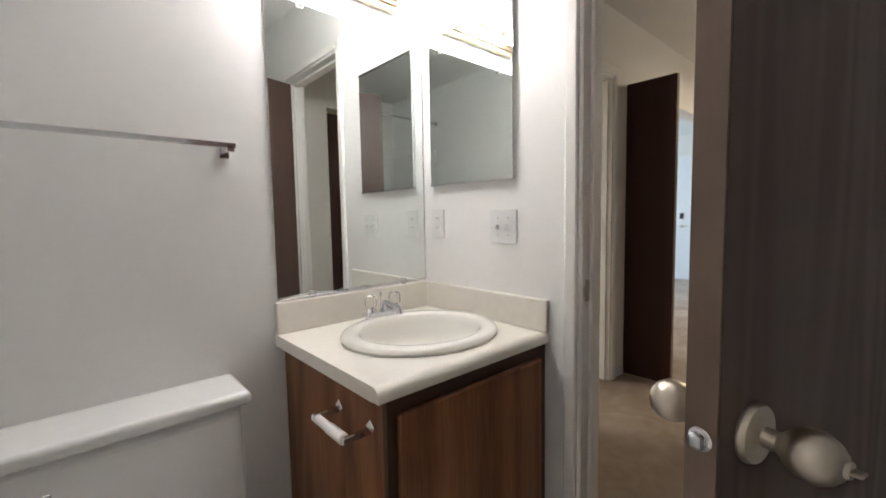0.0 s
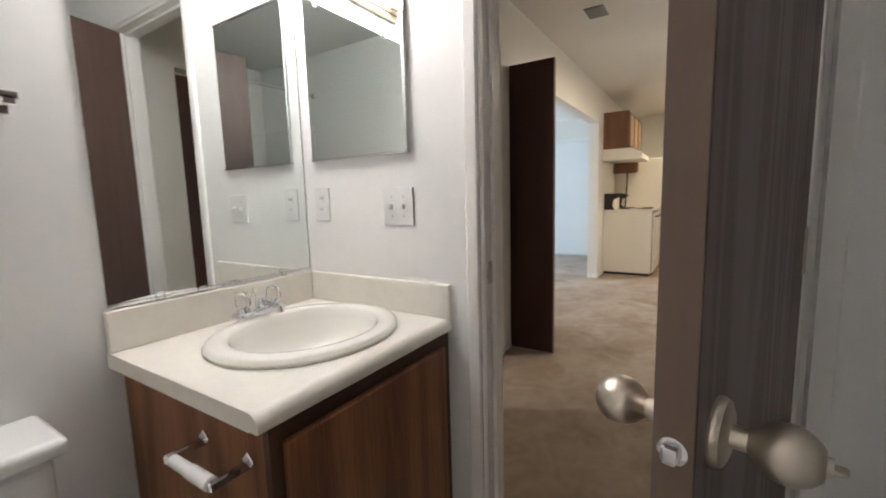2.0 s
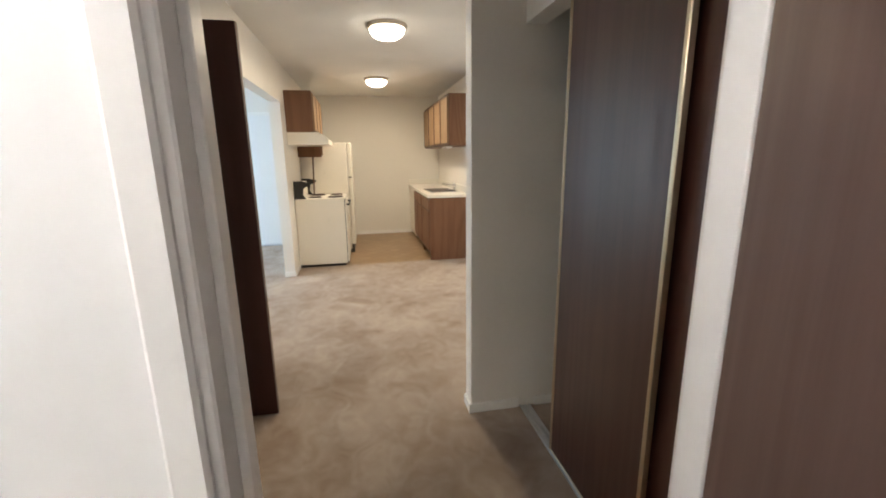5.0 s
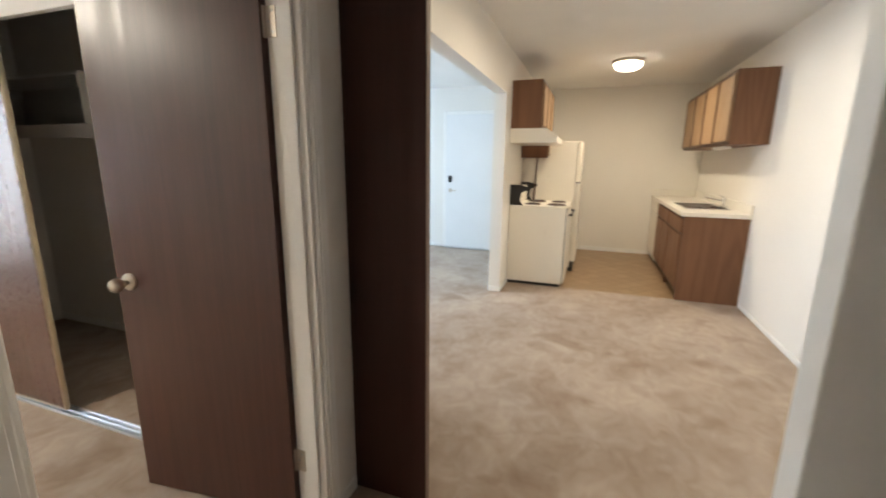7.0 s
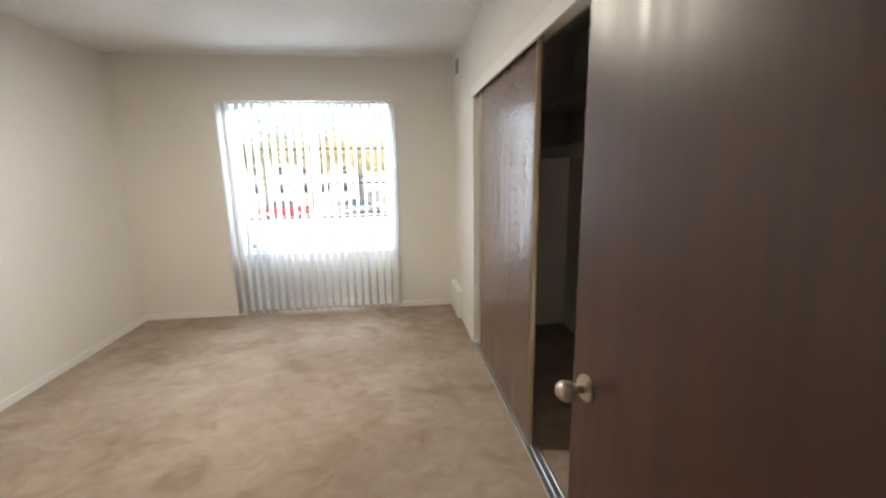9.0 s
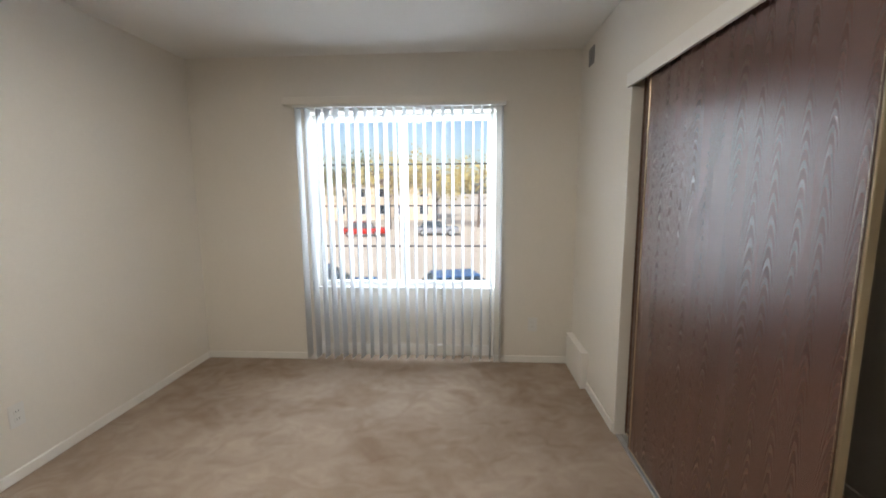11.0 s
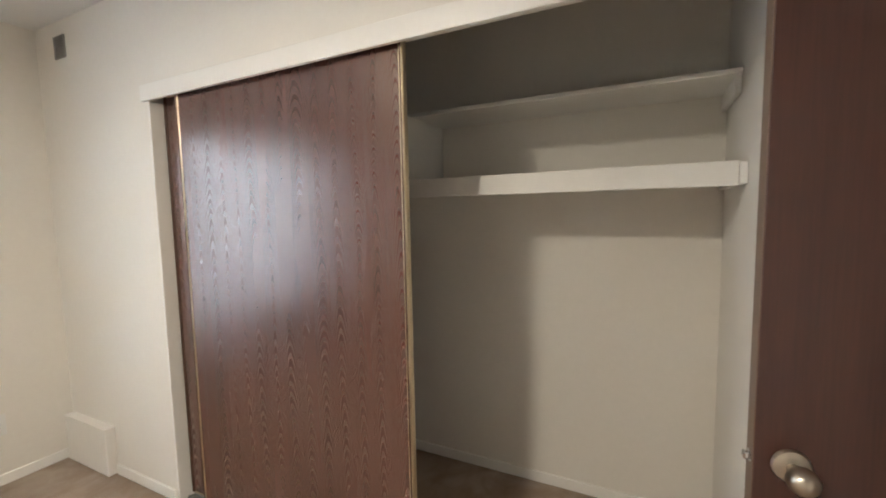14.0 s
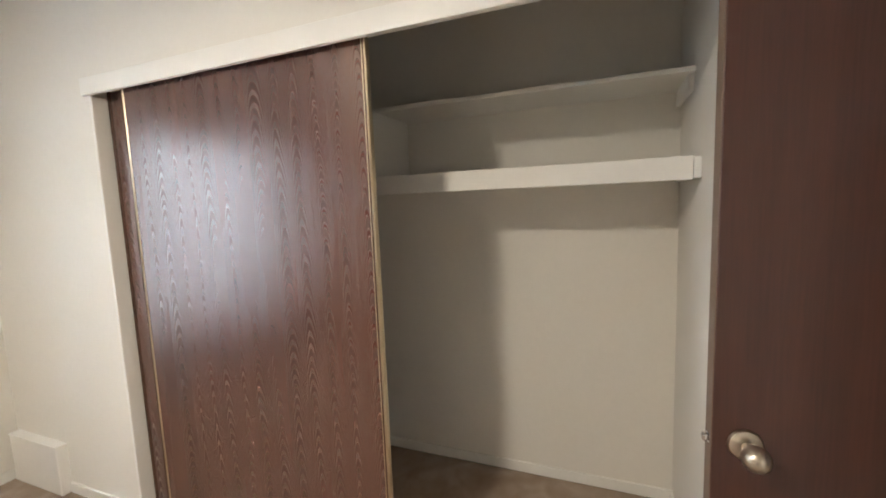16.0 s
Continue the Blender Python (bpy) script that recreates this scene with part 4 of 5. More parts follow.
tp = thing("toilet_paper_holder", "chrome toilet paper holder with bare white roller", "toilet paper holder", (0.60, 0.81, 0.70))
for yy in (0.802, 0.957):
    part("bracket", merge(turned(box(-0.005, -0.013, -0.013, 0.001, 0.013, 0.013, 0.002), pose(0.5985, yy, 0.657, 45)), box(0.520, yy - 0.006, 0.640, 0.597, yy + 0.006, 0.658, 0.003)), M_CHROME, tp, "chrome wall bracket")
part("roller", lathe([(0.007, 0), (0.0135, 0.004), (0.0135, 0.074), (0.0115, 0.075), (0.0115, 0.137), (0.007, 0.141)], pose(0.531, 0.809, 0.647, -90), 18), M_ROLL, tp, "white plastic spring roller")

mir = thing("wall_mirror", "large frameless wall mirror with clear clips", "mirror", (0.89, 1.33, 0.9))
part("glass", box(0.581, 1.329, 0.897, 1.205, 1.3345, 1.857, 0.0012), M_MIRROR, mir)
for cx, z in ((0.70, 1.857), (1.09, 1.857), (0.70, 0.897), (1.09, 0.897)):
    part("clip", box(cx - 0.011, 1.322, z - 0.012, cx + 0.011, 1.3285, z + 0.012, 0.002), M_CLEAR, mir, "clear plastic clip")
part("bottom_channel", box(0.581, 1.325, 0.889, 1.205, 1.334, 0.8965), M_CHROME, mir)

mc = thing("medicine_cabinet", "mirror-fronted medicine cabinet on the bathroom wall", "medicine cabinet", (1.2, 1.06, 1.278))
part("body", box(1.205, 0.856, 1.284, 1.2128, 1.264, 1.846), M_PLASTIC, mc)
part("mirror_door", box(1.197, 0.850, 1.284, 1.2045, 1.270, 1.846, 0.001), M_MIRROR, mc)
part("bottom_trim", box(1.194, 0.849, 1.277, 1.212, 1.271, 1.284), M_CHROME, mc)
part("top_trim", box(1.194, 0.849, 1.846, 1.212, 1.271, 1.853), M_CHROME, mc)

lb = thing("vanity_light", "ribbed chrome light bar with lit globe bulbs", "wall light", (0.78, 1.33, 1.98))
for k in range(6):
    z = 1.935 + k * 0.018
    d = 0.028 + 0.012 * math.sin(math.pi * (k + 0.5) / 6)
    part("rib", box(0.625, 1.334 - d, z, 1.075, 1.334, z + 0.015, 0.004, seg=2), M_BRASS, lb, "satin champagne metal rib")
for bx in BULBS:
    part("socket", lathe([(0, 0), (0.024, 0), (0.024, 0.03), (0.017, 0.034), (0, 0.034)], pose(bx, 1.298, 1.985, 90), 20), M_BRASS, lb)
    part("globe", lathe([(0.0 if a in (0, 12) else 0.04 * math.sin(math.pi * a / 12), -0.04 * math.cos(math.pi * a / 12)) for a in range(13)], pose(bx, 1.228, 1.985), 24), M_BULB, lb, "lit frosted globe bulb")

tb = thing("towel_bar", "square chrome towel bar on the bathroom wall", "towel bar", (0.15, 1.30, 1.365))
part("bar", box(-0.16, 1.262, 1.358, 0.462, 1.275, 1.373, 0.001), M_CHROME, tb)
for xx in (-0.147, 0.447):
    part("post", merge(box(xx - 0.011, 1.262, 1.346, xx + 0.011, 1.335, 1.366, 0.002), box(xx - 0.014, 1.327, 1.335, xx + 0.014, 1.3348, 1.375, 0.002)), M_CHROME, tb)

toi = thing("toilet", "white porcelain two-piece toilet against the wall", "toilet", (0.17, 1.0, 0))
part("tank", box(-0.065, 1.155, 0.34, 0.415, 1.325, 0.655, 0.028, seg=4), M_TOILET, toi)
lid = box(-0.085, 1.138, 0.653, 0.434, 1.332, 0.691, 0.015, seg=4)
part("tank_lid", lid, M_TOILET, toi)
part("flush_lever", merge(lathe([(0, 0), (0.014, 0), (0.012, 0.012), (0, 0.012)], pose(-0.045, 1.156, 0.585, 90), 16), box(-0.045, 1.136, 0.579, 0.03, 1.144, 0.591, 0.003)), M_CHROME, toi, "chrome flush lever")
part("bowl", lathe([(0.0, 0.0), (0.125, 0.0), (0.12, 0.05), (0.10, 0.15), (0.13, 0.25), (0.185, 0.35), (0.19, 0.385), (0.15, 0.385), (0.13, 0.33), (0.06, 0.24), (0, 0.22)], pose(0.175, 0.88, 0), 32, sy=1.3), M_TOILET, toi)
part("seat", lathe([(0.115, 0.387), (0.19, 0.387), (0.195, 0.395), (0.19, 0.405), (0.12, 0.405), (0.11, 0.396), (0.115, 0.387)], pose(0.175, 0.88, 0), 32, sy=1.3, cap=False), M_TOILET, toi)
part("seat_lid", lathe([(0.0, 0.406), (0.19, 0.406), (0.195, 0.414), (0.185, 0.424), (0.0, 0.43)], pose(0.175, 0.88, 0), 32, sy=1.3), M_TOILET, toi)
tub = thing("bathtub", "white bathtub with moulded wall surround", "bathtub", (0.316, -1.0, 0))
TX0, TX1, TY0, TY1 = -0.578, 1.211, -1.378, -0.62
part("apron", box(TX0, TY1 - 0.035, 0.0, TX1, TY1, 0.40, 0.01), M_TOILET, tub)
part("rim", boxes([(TX0, TY1 - 0.085, 0.40, TX1, TY1 + 0.005, 0.43), (TX0, TY0, 0.40, TX1, TY0 + 0.085, 0.43), (TX0, TY0 + 0.085, 0.40, TX0 + 0.1, TY1 - 0.085, 0.43), (TX1 - 0.1, TY0 + 0.085, 0.40, TX1, TY1 - 0.085, 0.43)], 0.008), M_TOILET, tub)
part("basin", boxes([(TX0 + 0.05, TY0 + 0.045, 0.06, TX1 - 0.05, TY1 - 0.04, 0.08), (TX0 + 0.05, TY0 + 0.045, 0.08, TX1 - 0.05, TY0 + 0.085, 0.40), (TX0 + 0.05, TY1 - 0.085, 0.08, TX1 - 0.05, TY1 - 0.045, 0.40)]), M_TOILET, tub)
part("surround", boxes([(TX0, TY0, 0.43, TX1, TY0 + 0.014, 1.85), (TX0, TY0 + 0.014, 0.43, TX0 + 0.014, TY1 + 0.01, 1.85), (TX1 - 0.014, TY0 + 0.014, 0.43, TX1, TY1 + 0.01, 1.85)], 0.004), M_TOILET, tub)
part("soap_shelf", box(0.05, TY0 + 0.014, 1.35, 0.58, TY0 + 0.09, 1.375, 0.01, seg=2), M_TOILET, tub)
for xx in (0.02, 0.61):
    part("corner_post", rod((xx, TY0 + 0.02, 0.75), (xx, TY0 + 0.02, 1.72), 0.016), M_TOILET, tub)
rodt = thing("shower_rod", "chrome shower curtain rod across the bath", "shower rod", (0.316, -0.61, 2.12))
part("tube", rod((-0.577, -0.61, 2.12), (1.21, -0.61, 2.12), 0.0125), M_CHROME, rodt)
for xx, q in ((-0.579, 1), (1.212, -1)):
    part("flange", lathe([(0, 0), (0.03, 0), (0.022, 0.014), (0, 0.014)], pose(xx, -0.61, 2.12, 0, 90 * q), 20), M_CHROME, rodt)


# ---------------------------------------------------------------- kitchen
def cabinet_door(th, x0, x1, z0, z1, y, side):
    """A tan panel in a dark frame; side: the way along y that it looks."""
    d = part("door", box(x0, min(y, y + side * 0.016), z0, x1, max(y, y + side * 0.016), z1, 0.002), M_KOAK, th, "tan oak panel door")
    f = y + side * 0.016
    q0, q1 = min(f, f + side * 0.004), max(f, f + side * 0.004)
    part("door_frame", boxes([(x0, q0, z0, x0 + 0.012, q1, z1), (x1 - 0.012, q0, z0, x1, q1, z1), (x0 + 0.012, q0, z1 - 0.012, x1 - 0.012, q1, z1), (x0 + 0.012, q0, z0, x1 - 0.012, q1, z0 + 0.012)]), M_KDARK, d)


def wall_cabinet(label, x0, x1, y0, y1, z0, z1, doors, side, group):
    th = thing("wall_cabinet", label, "cabinet", ((x0 + x1) / 2, (y0 + y1) / 2, z0), group=group)
    part("body", box(x0, y0, z0, x1, y1, z1, 0.002), M_KWOOD, th)
    y = y1 if side > 0 else y0
    part("face_frame", box(x0, min(y, y + side * 0.004), z0, x1, max(y, y + side * 0.004), z1), M_KDARK, th)
    w = (x1 - x0) / doors
    for k in range(doors):
        cabinet_door(th, x0 + k * w + 0.012, x0 + (k + 1) * w - 0.012, z0 + 0.025, z1 - 0.03, y + side * 0.004, side)
    return th


wall_cabinet("brown laminate wall cabinet with tan doors over the sink", 6.20, 7.22, -1.009, -0.70, 1.552, 2.20, 2, 1, "kitchen wall cabinets")
wall_cabinet("brown laminate wall cabinet with tan doors near the corner", 7.225, 8.25, -1.009, -0.70, 1.552, 2.20, 2, 1, "kitchen wall cabinets")
wall_cabinet("brown laminate cabinet above the range hood", 6.215, 6.98, 0.99, 1.299, 1.725, 2.205, 2, -1, "kitchen wall cabinets")
wall_cabinet("taller brown wall cabinet beside the range hood", 6.985, 7.30, 0.99, 1.299, 1.43, 2.205, 1, -1, "kitchen wall cabinets")
uc = thing("under_cabinet_light", "small white light under the wall cabinet", "light fixture", (6.75, -0.8, 1.53))
part("housing", box(6.55, -0.82, 1.525, 6.95, -0.74, 1.551, 0.004), M_PLASTIC, uc)

rh = thing("range_hood", "almond metal range hood under a cabinet", "range hood", (6.6, 1.05, 1.58))
hood = bmesh.new()
prof = [(1.299, 1.724), (0.93, 1.724), (0.82, 1.64), (0.82, 1.585), (1.299, 1.585)]
ha = [hood.verts.new((6.215, y, z)) for y, z in prof]
hb2 = [hood.verts.new((6.98, y, z)) for y, z in prof]
for i in range(5):
    hood.faces.new((ha[i], hb2[i], hb2[(i + 1) % 5], ha[(i + 1) % 5]))
hood.faces.new(ha[::-1])
hood.faces.new(hb2)
bmesh.ops.recalc_face_normals(hood, faces=hood.faces[:])
part("shell", hood, M_ENAMEL, rh)
part("lip", box(6.208, 0.812, 1.575, 6.987, 1.299, 1.586, 0.002), M_ENAMEL, rh)

st = thing("stove", "almond electric coil stove with black backguard ends", "stove", (6.7, 0.98, 0))
part("body", box(6.322, 0.682, 0.035, 7.08, 1.297, 0.885, 0.004), M_ENAMEL, st)
part("plinth", box(6.34, 0.71, 0.0, 7.06, 1.29, 0.035), M_BLACK, st)
part("cooktop", box(6.318, 0.664, 0.885, 7.083, 1.297, 0.905, 0.006, seg=2), M_ENAMEL, st)
part("oven_door", box(6.335, 0.658, 0.23, 7.068, 0.678, 0.86, 0.006), M_ENAMEL, st)
# solid black sheet gives the gap round the oven door its shade
part("door_gap", box(6.328, 0.676, 0.04, 7.075, 0.684, 0.875), M_BLACK, st, "black sheet for the shaded gap behind the oven door")
part("drawer", box(6.335, 0.658, 0.05, 7.068, 0.678, 0.215, 0.006), M_ENAMEL, st)
part("door_handle", merge(rod((6.42, 0.625, 0.81), (6.98, 0.625, 0.81), 0.011), boxes([(6.42, 0.625, 0.80, 6.44, 0.66, 0.82), (6.96, 0.625, 0.80, 6.98, 0.66, 0.82)])), M_BLACK, st, "black oven door handle")
part("backguard", box(6.345, 1.215, 0.905, 7.055, 1.29, 1.10, 0.01), M_ENAMEL, st)
pr = [(1.295, 0.90), (1.15, 0.90), (1.19, 0.96), (1.175, 1.04), (1.09, 1.085), (1.09, 1.105), (1.2, 1.13), (1.295, 1.13)]
for x in (6.322, 7.06):
    bg_end = bmesh.new()
    a = [bg_end.verts.new((x, y, z)) for y, z in pr]
    b = [bg_end.verts.new((x + 0.022, y, z)) for y, z in pr]
    for i in range(len(pr)):
        j = (i + 1) % len(pr)
        bg_end.faces.new((a[i], b[i], b[j], a[j]))
    bg_end.faces.new(a[::-1])
    bg_end.faces.new(b)
    bmesh.ops.recalc_face_normals(bg_end, faces=bg_end.faces[:])
    part("end_cap", bg_end, M_BLACK, st, "black backguard end cap")
for bx, by, r in ((6.50, 0.80, 0.095), (6.88, 0.80, 0.075), (6.50, 1.06, 0.075), (6.88, 1.06, 0.095)):
    pan = part("drip_pan", lathe([(r + 0.02, 0.906), (r + 0.018, 0.910), (r, 0.907), (0, 0.906)], pose(bx, by, 0), 28), M_CHROME, st)
    coil = None
    for q in range(4):
        rr = r * (1 - q * 0.23)
        coil = lathe([(rr, 0.909), (rr, 0.918), (rr - 0.013, 0.918), (rr - 0.013, 0.909), (rr, 0.909)], pose(bx, by, 0), 24, coil, cap=False)
    part("burner", coil, M_COIL, pan, "dark coil burner")
cord = thing("hanging_cord", "dark cord hanging behind the stove", "cord", (7.0, 1.13, 0.91))
part("cable", rod((6.99, 1.12, 0.906), (6.985, 1.10, 1.43), 0.011), M_KDARK, cord)

fr = thing("refrigerator", "almond two-door refrigerator beside the stove", "refrigerator", (7.5, 0.95, 0))
part("body", box(7.11, 0.64, 0.05, 7.88, 1.295, 1.63, 0.012, seg=2), M_ENAMEL, fr)
part("freezer_door", box(7.11, 0.575, 1.14, 7.882, 0.636, 1.63, 0.014, seg=2), M_ENAMEL, fr)
part("fridge_door", box(7.11, 0.575, 0.13, 7.882, 0.636, 1.125, 0.014, seg=2), M_ENAMEL, fr)
part("kick_grille", box(7.13, 0.60, 0.0, 7.86, 0.66, 0.11), M_BLACK, fr)
# black strip fills the gap between both doors in place of shade
part("gasket", box(7.115, 0.585, 1.126, 7.878, 0.63, 1.139), M_BLACK, fr, "black strip for the shaded gap between the doors")

for n, (x0, x1, dr) in enumerate(((6.333, 7.02, True), (7.025, 7.95, False))):
    bc = thing("base_cabinet", "brown laminate base cabinet under cream counter", "cabinet", ((x0 + x1) / 2, -0.72, 0), group="kitchen base cabinets")
    part("body", box(x0, -1.008, 0.09, x1, -0.452, 0.868, 0.002), M_KWOOD, bc)
    part("toe_kick", box(x0, -1.0, 0.0, x1, -0.50, 0.09), M_KDARK, bc)
    part("face_frame", box(x0, -0.452, 0.09, x1, -0.446, 0.868), M_KDARK, bc)
    part("end_panel", box(x0 - 0.002, -1.008, 0.0, x0, -0.446, 0.868), M_KWOOD, bc)
    k = 2 if not dr else 1
    w = (x1 - x0) / k
    for q in range(k):
        a, b = x0 + q * w + 0.02, x0 + (q + 1) * w - 0.02
        part("drawer_front", box(a, -0.446, 0.70, b, -0.430, 0.84, 0.002), M_KWOOD, bc)
        part("door", box(a, -0.446, 0.13, b, -0.430, 0.675, 0.002), M_KWOOD, bc)
dw = thing("dishwasher", "white dishwasher at the end of the counter", "dishwasher", (8.28, -0.72, 0))
part("body", box(7.955, -1.0, 0.05, 8.60, -0.45, 0.868), M_ENAMEL, dw)
part("door", box(7.965, -0.45, 0.10, 8.59, -0.428, 0.70, 0.005), M_ENAMEL, dw)
part("control_panel", box(7.965, -0.45, 0.71, 8.59, -0.424, 0.86, 0.005), M_ENAMEL, dw)
part("toe_kick", box(7.965, -0.95, 0.0, 8.59, -0.49, 0.05), M_BLACK, dw)

kt = thing("kitchen_counter", "cream laminate counter with backsplash", "countertop", (7.4, -0.7, 0.87))
SX0, SX1, SY0, SY1 = 6.75, 7.45, -0.93, -0.54
part("top", boxes([(6.31, -1.008, 0.868, SX0, -0.42, 0.906), (SX1, -1.008, 0.868, 8.648, -0.42, 0.906), (SX0, -1.008, 0.868, SX1, SY0, 0.906), (SX0, SY1, 0.868, SX1, -0.42, 0.906)]), M_LAMINATE, kt)
part("backsplash", box(6.31, -1.009, 0.906, 8.63, -0.99, 1.00, 0.003), M_LAMINATE, kt)
part("side_splash", box(8.632, -0.99, 0.906, 8.649, -0.42, 1.00, 0.003), M_LAMINATE, kt)
ks = thing("kitchen_sink", "stainless steel kitchen sink set in counter", "sink", (7.1, -0.73, 0.9))
part("rim", boxes([(SX0 - 0.02, SY0 - 0.02, 0.9065, SX1 + 0.02, SY0 + 0.01, 0.911), (SX0 - 0.02, SY1 - 0.01, 0.9065, SX1 + 0.02, SY1 + 0.02, 0.911), (SX0 - 0.02, SY0 + 0.01, 0.9065, SX0 + 0.01, SY1 - 0.01, 0.911), (SX1 - 0.01, SY0 + 0.01, 0.9065, SX1 + 0.02, SY1 - 0.01, 0.911), (7.09, SY0 + 0.01, 0.9065, 7.12, SY1 - 0.01, 0.911)]), M_STEEL, ks)
part("basin", boxes([(SX0 + 0.002, SY0 + 0.002, 0.73, SX1 - 0.002, SY1 - 0.002, 0.74), (SX0 + 0.002, SY0 + 0.002, 0.74, SX0 + 0.008, SY1 - 0.002, 0.9055), (SX1 - 0.008, SY0 + 0.002, 0.74, SX1 - 0.002, SY1 - 0.002, 0.9055),
                     (SX0 + 0.008, SY0 + 0.002, 0.74, SX1 - 0.008, SY0 + 0.008, 0.9055), (SX0 + 0.008, SY1 - 0.008, 0.74, SX1 - 0.008, SY1 - 0.002, 0.9055), (7.10, SY0 + 0.008, 0.74, 7.11, SY1 - 0.008, 0.9055)]), M_STEEL, ks)
kf = thing("kitchen_faucet", "chrome kitchen faucet behind the sink", "faucet", (7.1, -0.955, 0.906))
part("base", box(7.0, -0.985, 0.907, 7.2, -0.945, 0.925, 0.006), M_CHROME, kf)
part("spout", merge(rod((7.1, -0.965, 0.92), (7.1, -0.965, 0.98), 0.014), rod((7.1, -0.965, 0.975), (7.1, -0.77, 1.01), 0.009)), M_CHROME, kf)
part("handle", merge(lathe([(0, 0.98), (0.02, 0.98), (0.017, 1.01), (0, 1.015)], pose(7.1, -0.965, 0), 16), rod((7.1, -0.965, 1.0), (7.17, -0.94, 1.03), 0.005)), M_CHROME, kf)

# ---------------------------------------------------------------- living room
fd = thing("front_door", "white panel front door, closed, with dark lock", "door", (8.0, 2.18, 0))
part("slab", box(7.972, 1.735, 0.02, 7.998, 2.632, 2.075, 0.003), M_FRONTDOOR, fd)
part("threshold", box(7.94, 1.72, 0.002, 7.998, 2.65, 0.02, 0.003), M_ALU, fd)
for yy0, yy1, zz0, zz1 in ((1.68, 1.733, 0.002, 2.13), (2.634, 2.687, 0.002, 2.13), (1.733, 2.634, 2.077, 2.13)):
    part("casing", box(7.982, yy0, zz0, 7.999, yy1, zz1, 0.004), M_TRIM, fd)
part("deadbolt", box(7.945, 2.535, 1.055, 7.972, 2.59, 1.155, 0.005), M_BLACK, fd, "black keypad deadbolt")
part("lever", merge(lathe([(0, 0), (0.03, 0), (0.028, 0.01), (0.012, 0.012), (0.012, 0.04), (0, 0.04)], pose(7.972, 2.56, 0.925, 0, -90), 20), box(7.928, 2.45, 0.918, 7.938, 2.57, 0.934, 0.003)), M_NICKEL, fd, "nickel lever handle")

# ---------------------------------------------------------------- outside
GZ = -2.85
solid("ground", boxes([(-400, 5.70, GZ - 0.3, 400, 900, GZ), (-400, -400, GZ - 0.3, 400, -1.48, GZ), (-400, -1.48, GZ - 0.3, -1.55, 5.70, GZ), (8.75, -1.48, GZ - 0.3, 400, 5.70, GZ)]), M_ASPHALT,
      "pale sunlit parking lot asphalt", "ground")


def car(label, x, y, turn, paint):
    th = thing("car", label, "car", (x, y, GZ), turn, local=True, group="parked cars")
    m = mat("car_paint", paint, 0.25, 0.3, var=0.02, bump=0)
    part("body", box(-2.2, -0.88, 0.28, 2.2, 0.88, 0.86, 0.16, seg=3), m, th)
    cab = bmesh.new()
    lo = [(-1.7, 0.80), (1.15, 0.80)]
    for x0, x1, yy, z in ((-1.75, 1.15, 0.80, 0.84), (-1.2, 0.35, 0.62, 1.42)):
        for px, py in ((x0, -yy), (x1, -yy), (x1, yy), (x0, yy)):
            cab.verts.new((px, py, z))
    cab.verts.ensure_lookup_table()
    vv = cab.verts
    for i in range(4):
        j = (i + 1) % 4
        cab.faces.new((vv[i], vv[j], vv[4 + j], vv[4 + i]))
    cab.faces.new((vv[4], vv[5], vv[6], vv[7]))
    part("windows", cab, M_DARKGLASS, th, "dark car glass")
    part("roof", box(-1.2, -0.63, 1.40, 0.37, 0.63, 1.46, 0.025), m, th)
    for wx in (-1.35, 1.35):
        for s in (-1, 1):
            w = part("wheel", lathe([(0, -0.1), (0.2, -0.1), (0.32, -0.08), (0.33, 0.0), (0.32, 0.08), (0.2, 0.1), (0, 0.1)], pose(wx, s * 0.80, 0.33, 90), 20), M_TYRE, th)
            part("rim", lathe([(0, 0.0), (0.19, 0.0), (0.17, 0.02), (0, 0.03)], pose(wx, s * 0.895, 0.33, -90 * s), 16), M_ALU, w)
    for s in (-1, 1):
        part("headlight", box(2.14, s * 0.62 - 0.17, 0.58, 2.215, s * 0.62 + 0.17, 0.70, 0.03), M_PLASTIC, th)
        part("tail_light", box(-2.215, s * 0.66 - 0.14, 0.60, -2.14, s * 0.66 + 0.14, 0.74, 0.02), M_BRICK, th)


car("blue car parked near the building", 2.0, 16.5, 15, (0.05, 0.13, 0.30))
car("blue car parked beside the lot edge", -3.6, 17.5, 8, (0.06, 0.16, 0.33))
car("dark blue car parked farther across the lot", 4.6, 29, 78, (0.03, 0.05, 0.10))
car("red car parked at the far side of the lot", 7.5, 41, 4, (0.45, 0.03, 0.03))
car("red car parked by the trees", -8.0, 42, 4, (0.40, 0.03, 0.02))
car("white car parked at the far side of the lot", 15.5, 43, 20, (0.7, 0.7, 0.7))
car("grey car parked by the far building", -1.0, 43, 6, (0.3, 0.3, 0.32))


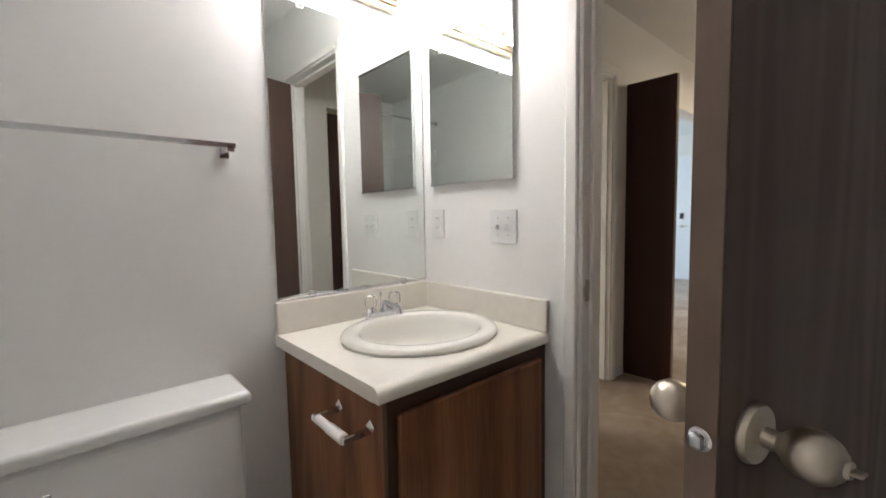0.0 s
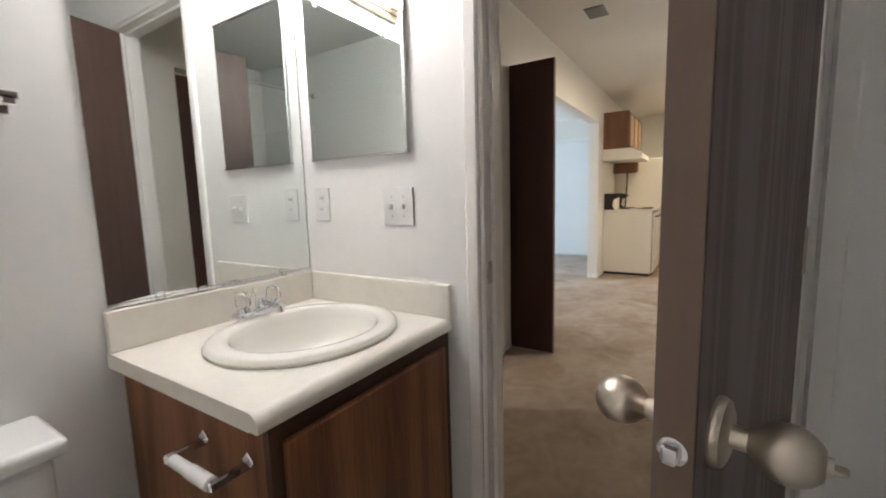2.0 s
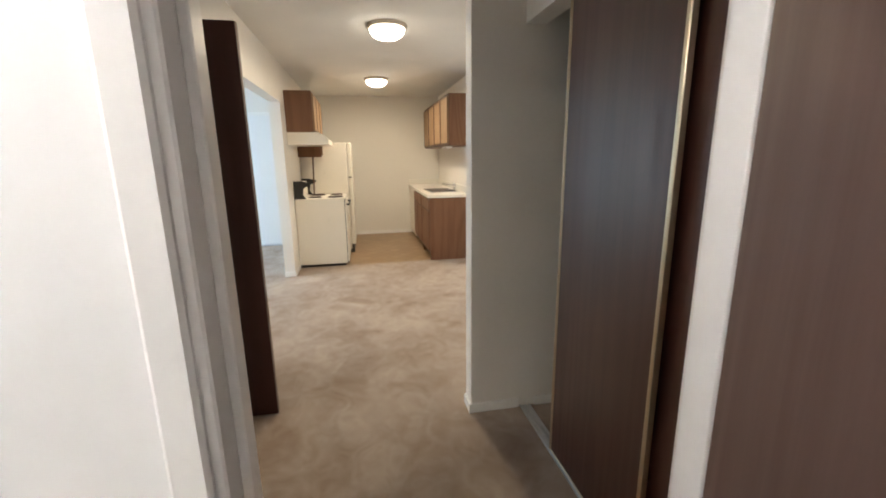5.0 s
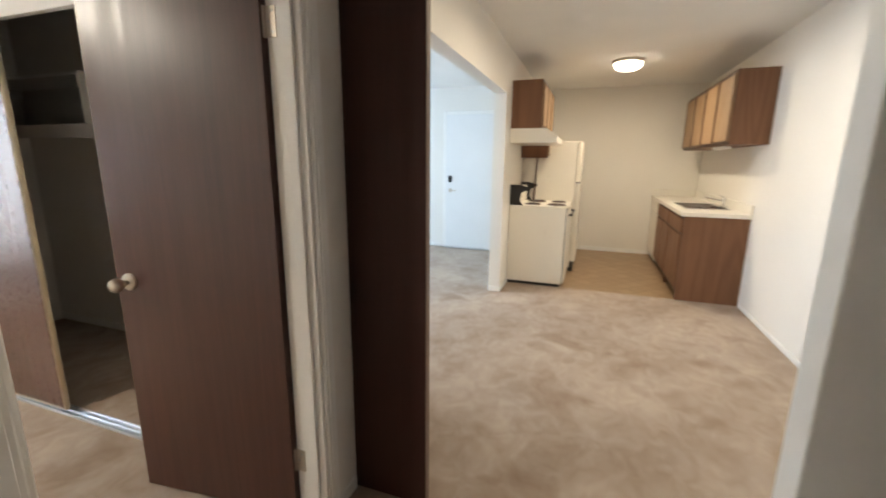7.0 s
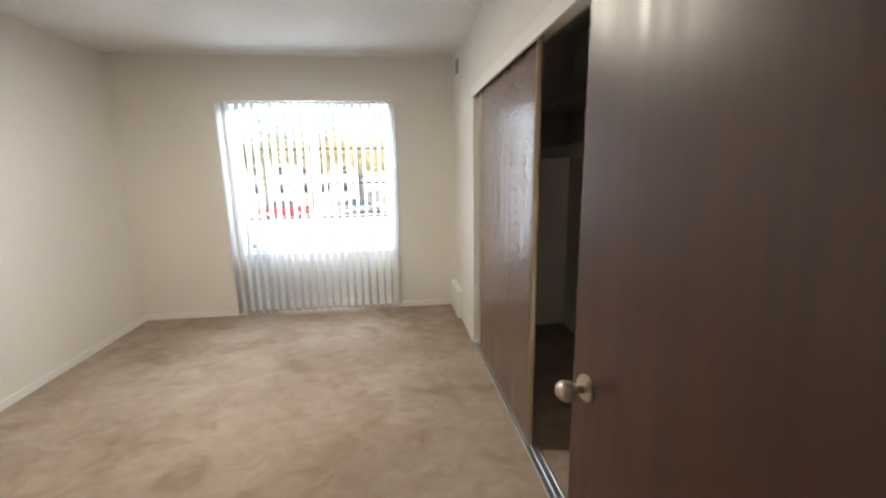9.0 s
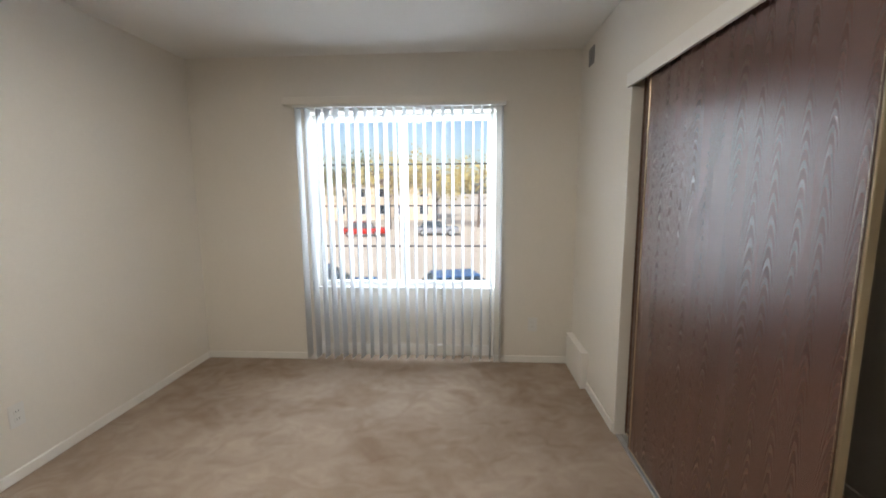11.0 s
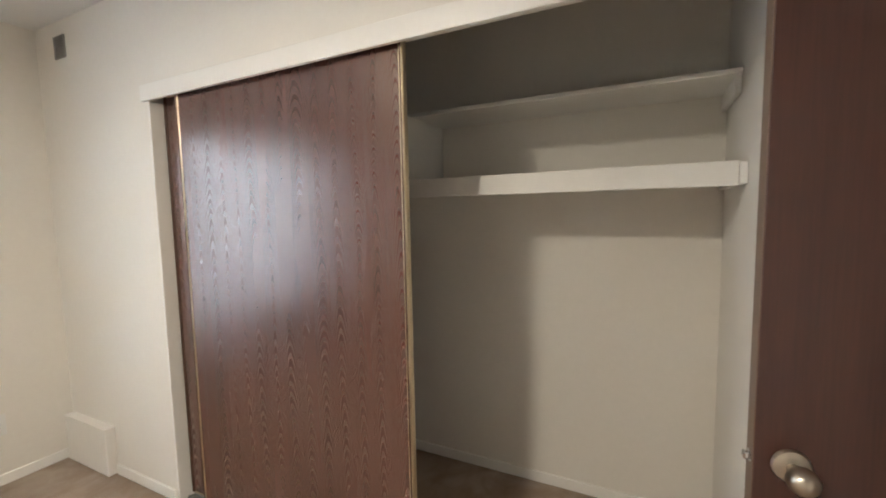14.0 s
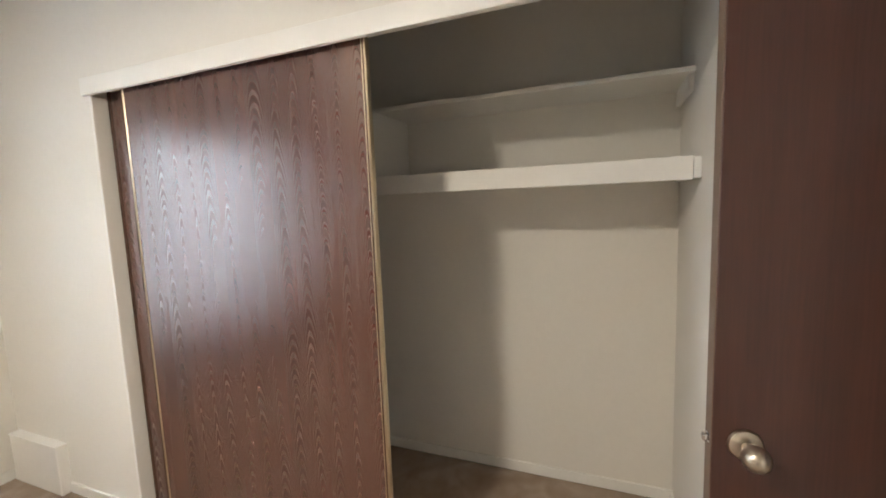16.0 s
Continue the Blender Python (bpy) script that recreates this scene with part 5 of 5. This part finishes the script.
def tree(label, x, y, h, spread, leaf, seed):
    rn = random.Random(seed)
    th = thing("tree", label, "tree", (x, y, GZ), group="trees across the lot")
    bm = None
    tips = []
    segs = [(0.22 * h / 8, 0), (0.17 * h / 8, h * 0.2), (0.13 * h / 8, h * 0.42), (0.05 * h / 8, h * 0.75), (0.0, h * 0.8)]
    bm = lathe(segs, pose(x, y, GZ), 10)
    for k in range(9):
        a, z0 = rn.uniform(0, 6.28), h * rn.uniform(0.3, 0.6)
        L = spread * rn.uniform(0.5, 1.0)
        tip = Vector((x + L * math.cos(a), y + L * math.sin(a), GZ + z0 + L * rn.uniform(0.5, 1.2)))
        bm = rod((x, y, GZ + z0), tip, 0.04 * h / 8, bm, 6)
        tips.append(tip)
    part("trunk", bm, M_BARK, th)
    crown = bmesh.new()
    for k in range(1500):
        c = rn.choice(tips)
        d = Vector((rn.gauss(0, 1), rn.gauss(0, 1), rn.gauss(0, 0.8))) * spread * 0.33
        p = c + d
        s = rn.uniform(0.10, 0.24)
        e = Euler((rn.uniform(0, 6), rn.uniform(0, 6), rn.uniform(0, 6))).to_matrix()
        q = [p + e @ Vector(w) * s for w in ((-1, 0, 0), (0, -0.6, 0.1), (1, 0, 0), (0, 0.6, 0.1))]
        crown.faces.new([crown.verts.new(w) for w in q])
    part("crown", crown, leaf, th)


for k, (x, y, h, s, lf) in enumerate(((-7, 50, 9, 3.2, M_LEAF), (-13, 54, 10, 3.6, M_LEAFG), (-2, 56, 8.5, 3.0, M_LEAF), (3.5, 52, 9, 3.1, M_LEAF), (-19, 52, 9, 3.4, M_LEAF), (14, 60, 9, 3.2, M_LEAFG), (22, 58, 8, 3, M_LEAF))):
    tree("yellowing autumn tree across the parking lot" if lf is M_LEAF else "olive green tree across the parking lot", x, y, h, s, lf, 20 + k)


def house(label, x, y, w, d, h, wallm, group):
    th = thing("apartment_building", label, "building", (x, y, GZ), group=group)
    part("wall", box(x - w / 2, y, GZ, x + w / 2, y + d, GZ + h), wallm, th)
    rf = bmesh.new()
    a = [rf.verts.new(p) for p in ((x - w / 2 - 0.5, y - 0.6, GZ + h), (x + w / 2 + 0.5, y - 0.6, GZ + h), (x + w / 2 + 0.5, y + d + 0.6, GZ + h), (x - w / 2 - 0.5, y + d + 0.6, GZ + h),
                                   (x - w / 2 - 0.5, y + d / 2, GZ + h + 2.2), (x + w / 2 + 0.5, y + d / 2, GZ + h + 2.2))]
    for f in ((0, 1, 5, 4), (2, 3, 4, 5), (0, 4, 3), (1, 2, 5), (3, 2, 1, 0)):
        rf.faces.new([a[i] for i in f])
    part("roof", rf, M_ROOF, th)
    n = int(w / 3.2)
    for fl in range(int(h // 2.7)):
        for k in range(n):
            wx = x - w / 2 + (k + 0.5) * w / n
            z = GZ + 0.9 + fl * 2.7
            win = part("window", box(wx - 0.72, y - 0.06, z - 0.08, wx + 0.72, y - 0.002, z + 1.28), M_FRAME, th)
            part("pane", box(wx - 0.64, y - 0.085, z, wx + 0.64, y - 0.062, z + 1.2), M_DARKGLASS, win)


house("tan stucco apartment building beyond the lot", -16, 66, 26, 10, 5.6, M_STUCCO, "far buildings")
house("red-brown apartment building beyond the lot", 17, 62, 22, 10, 5.6, M_BRICK, "far buildings")
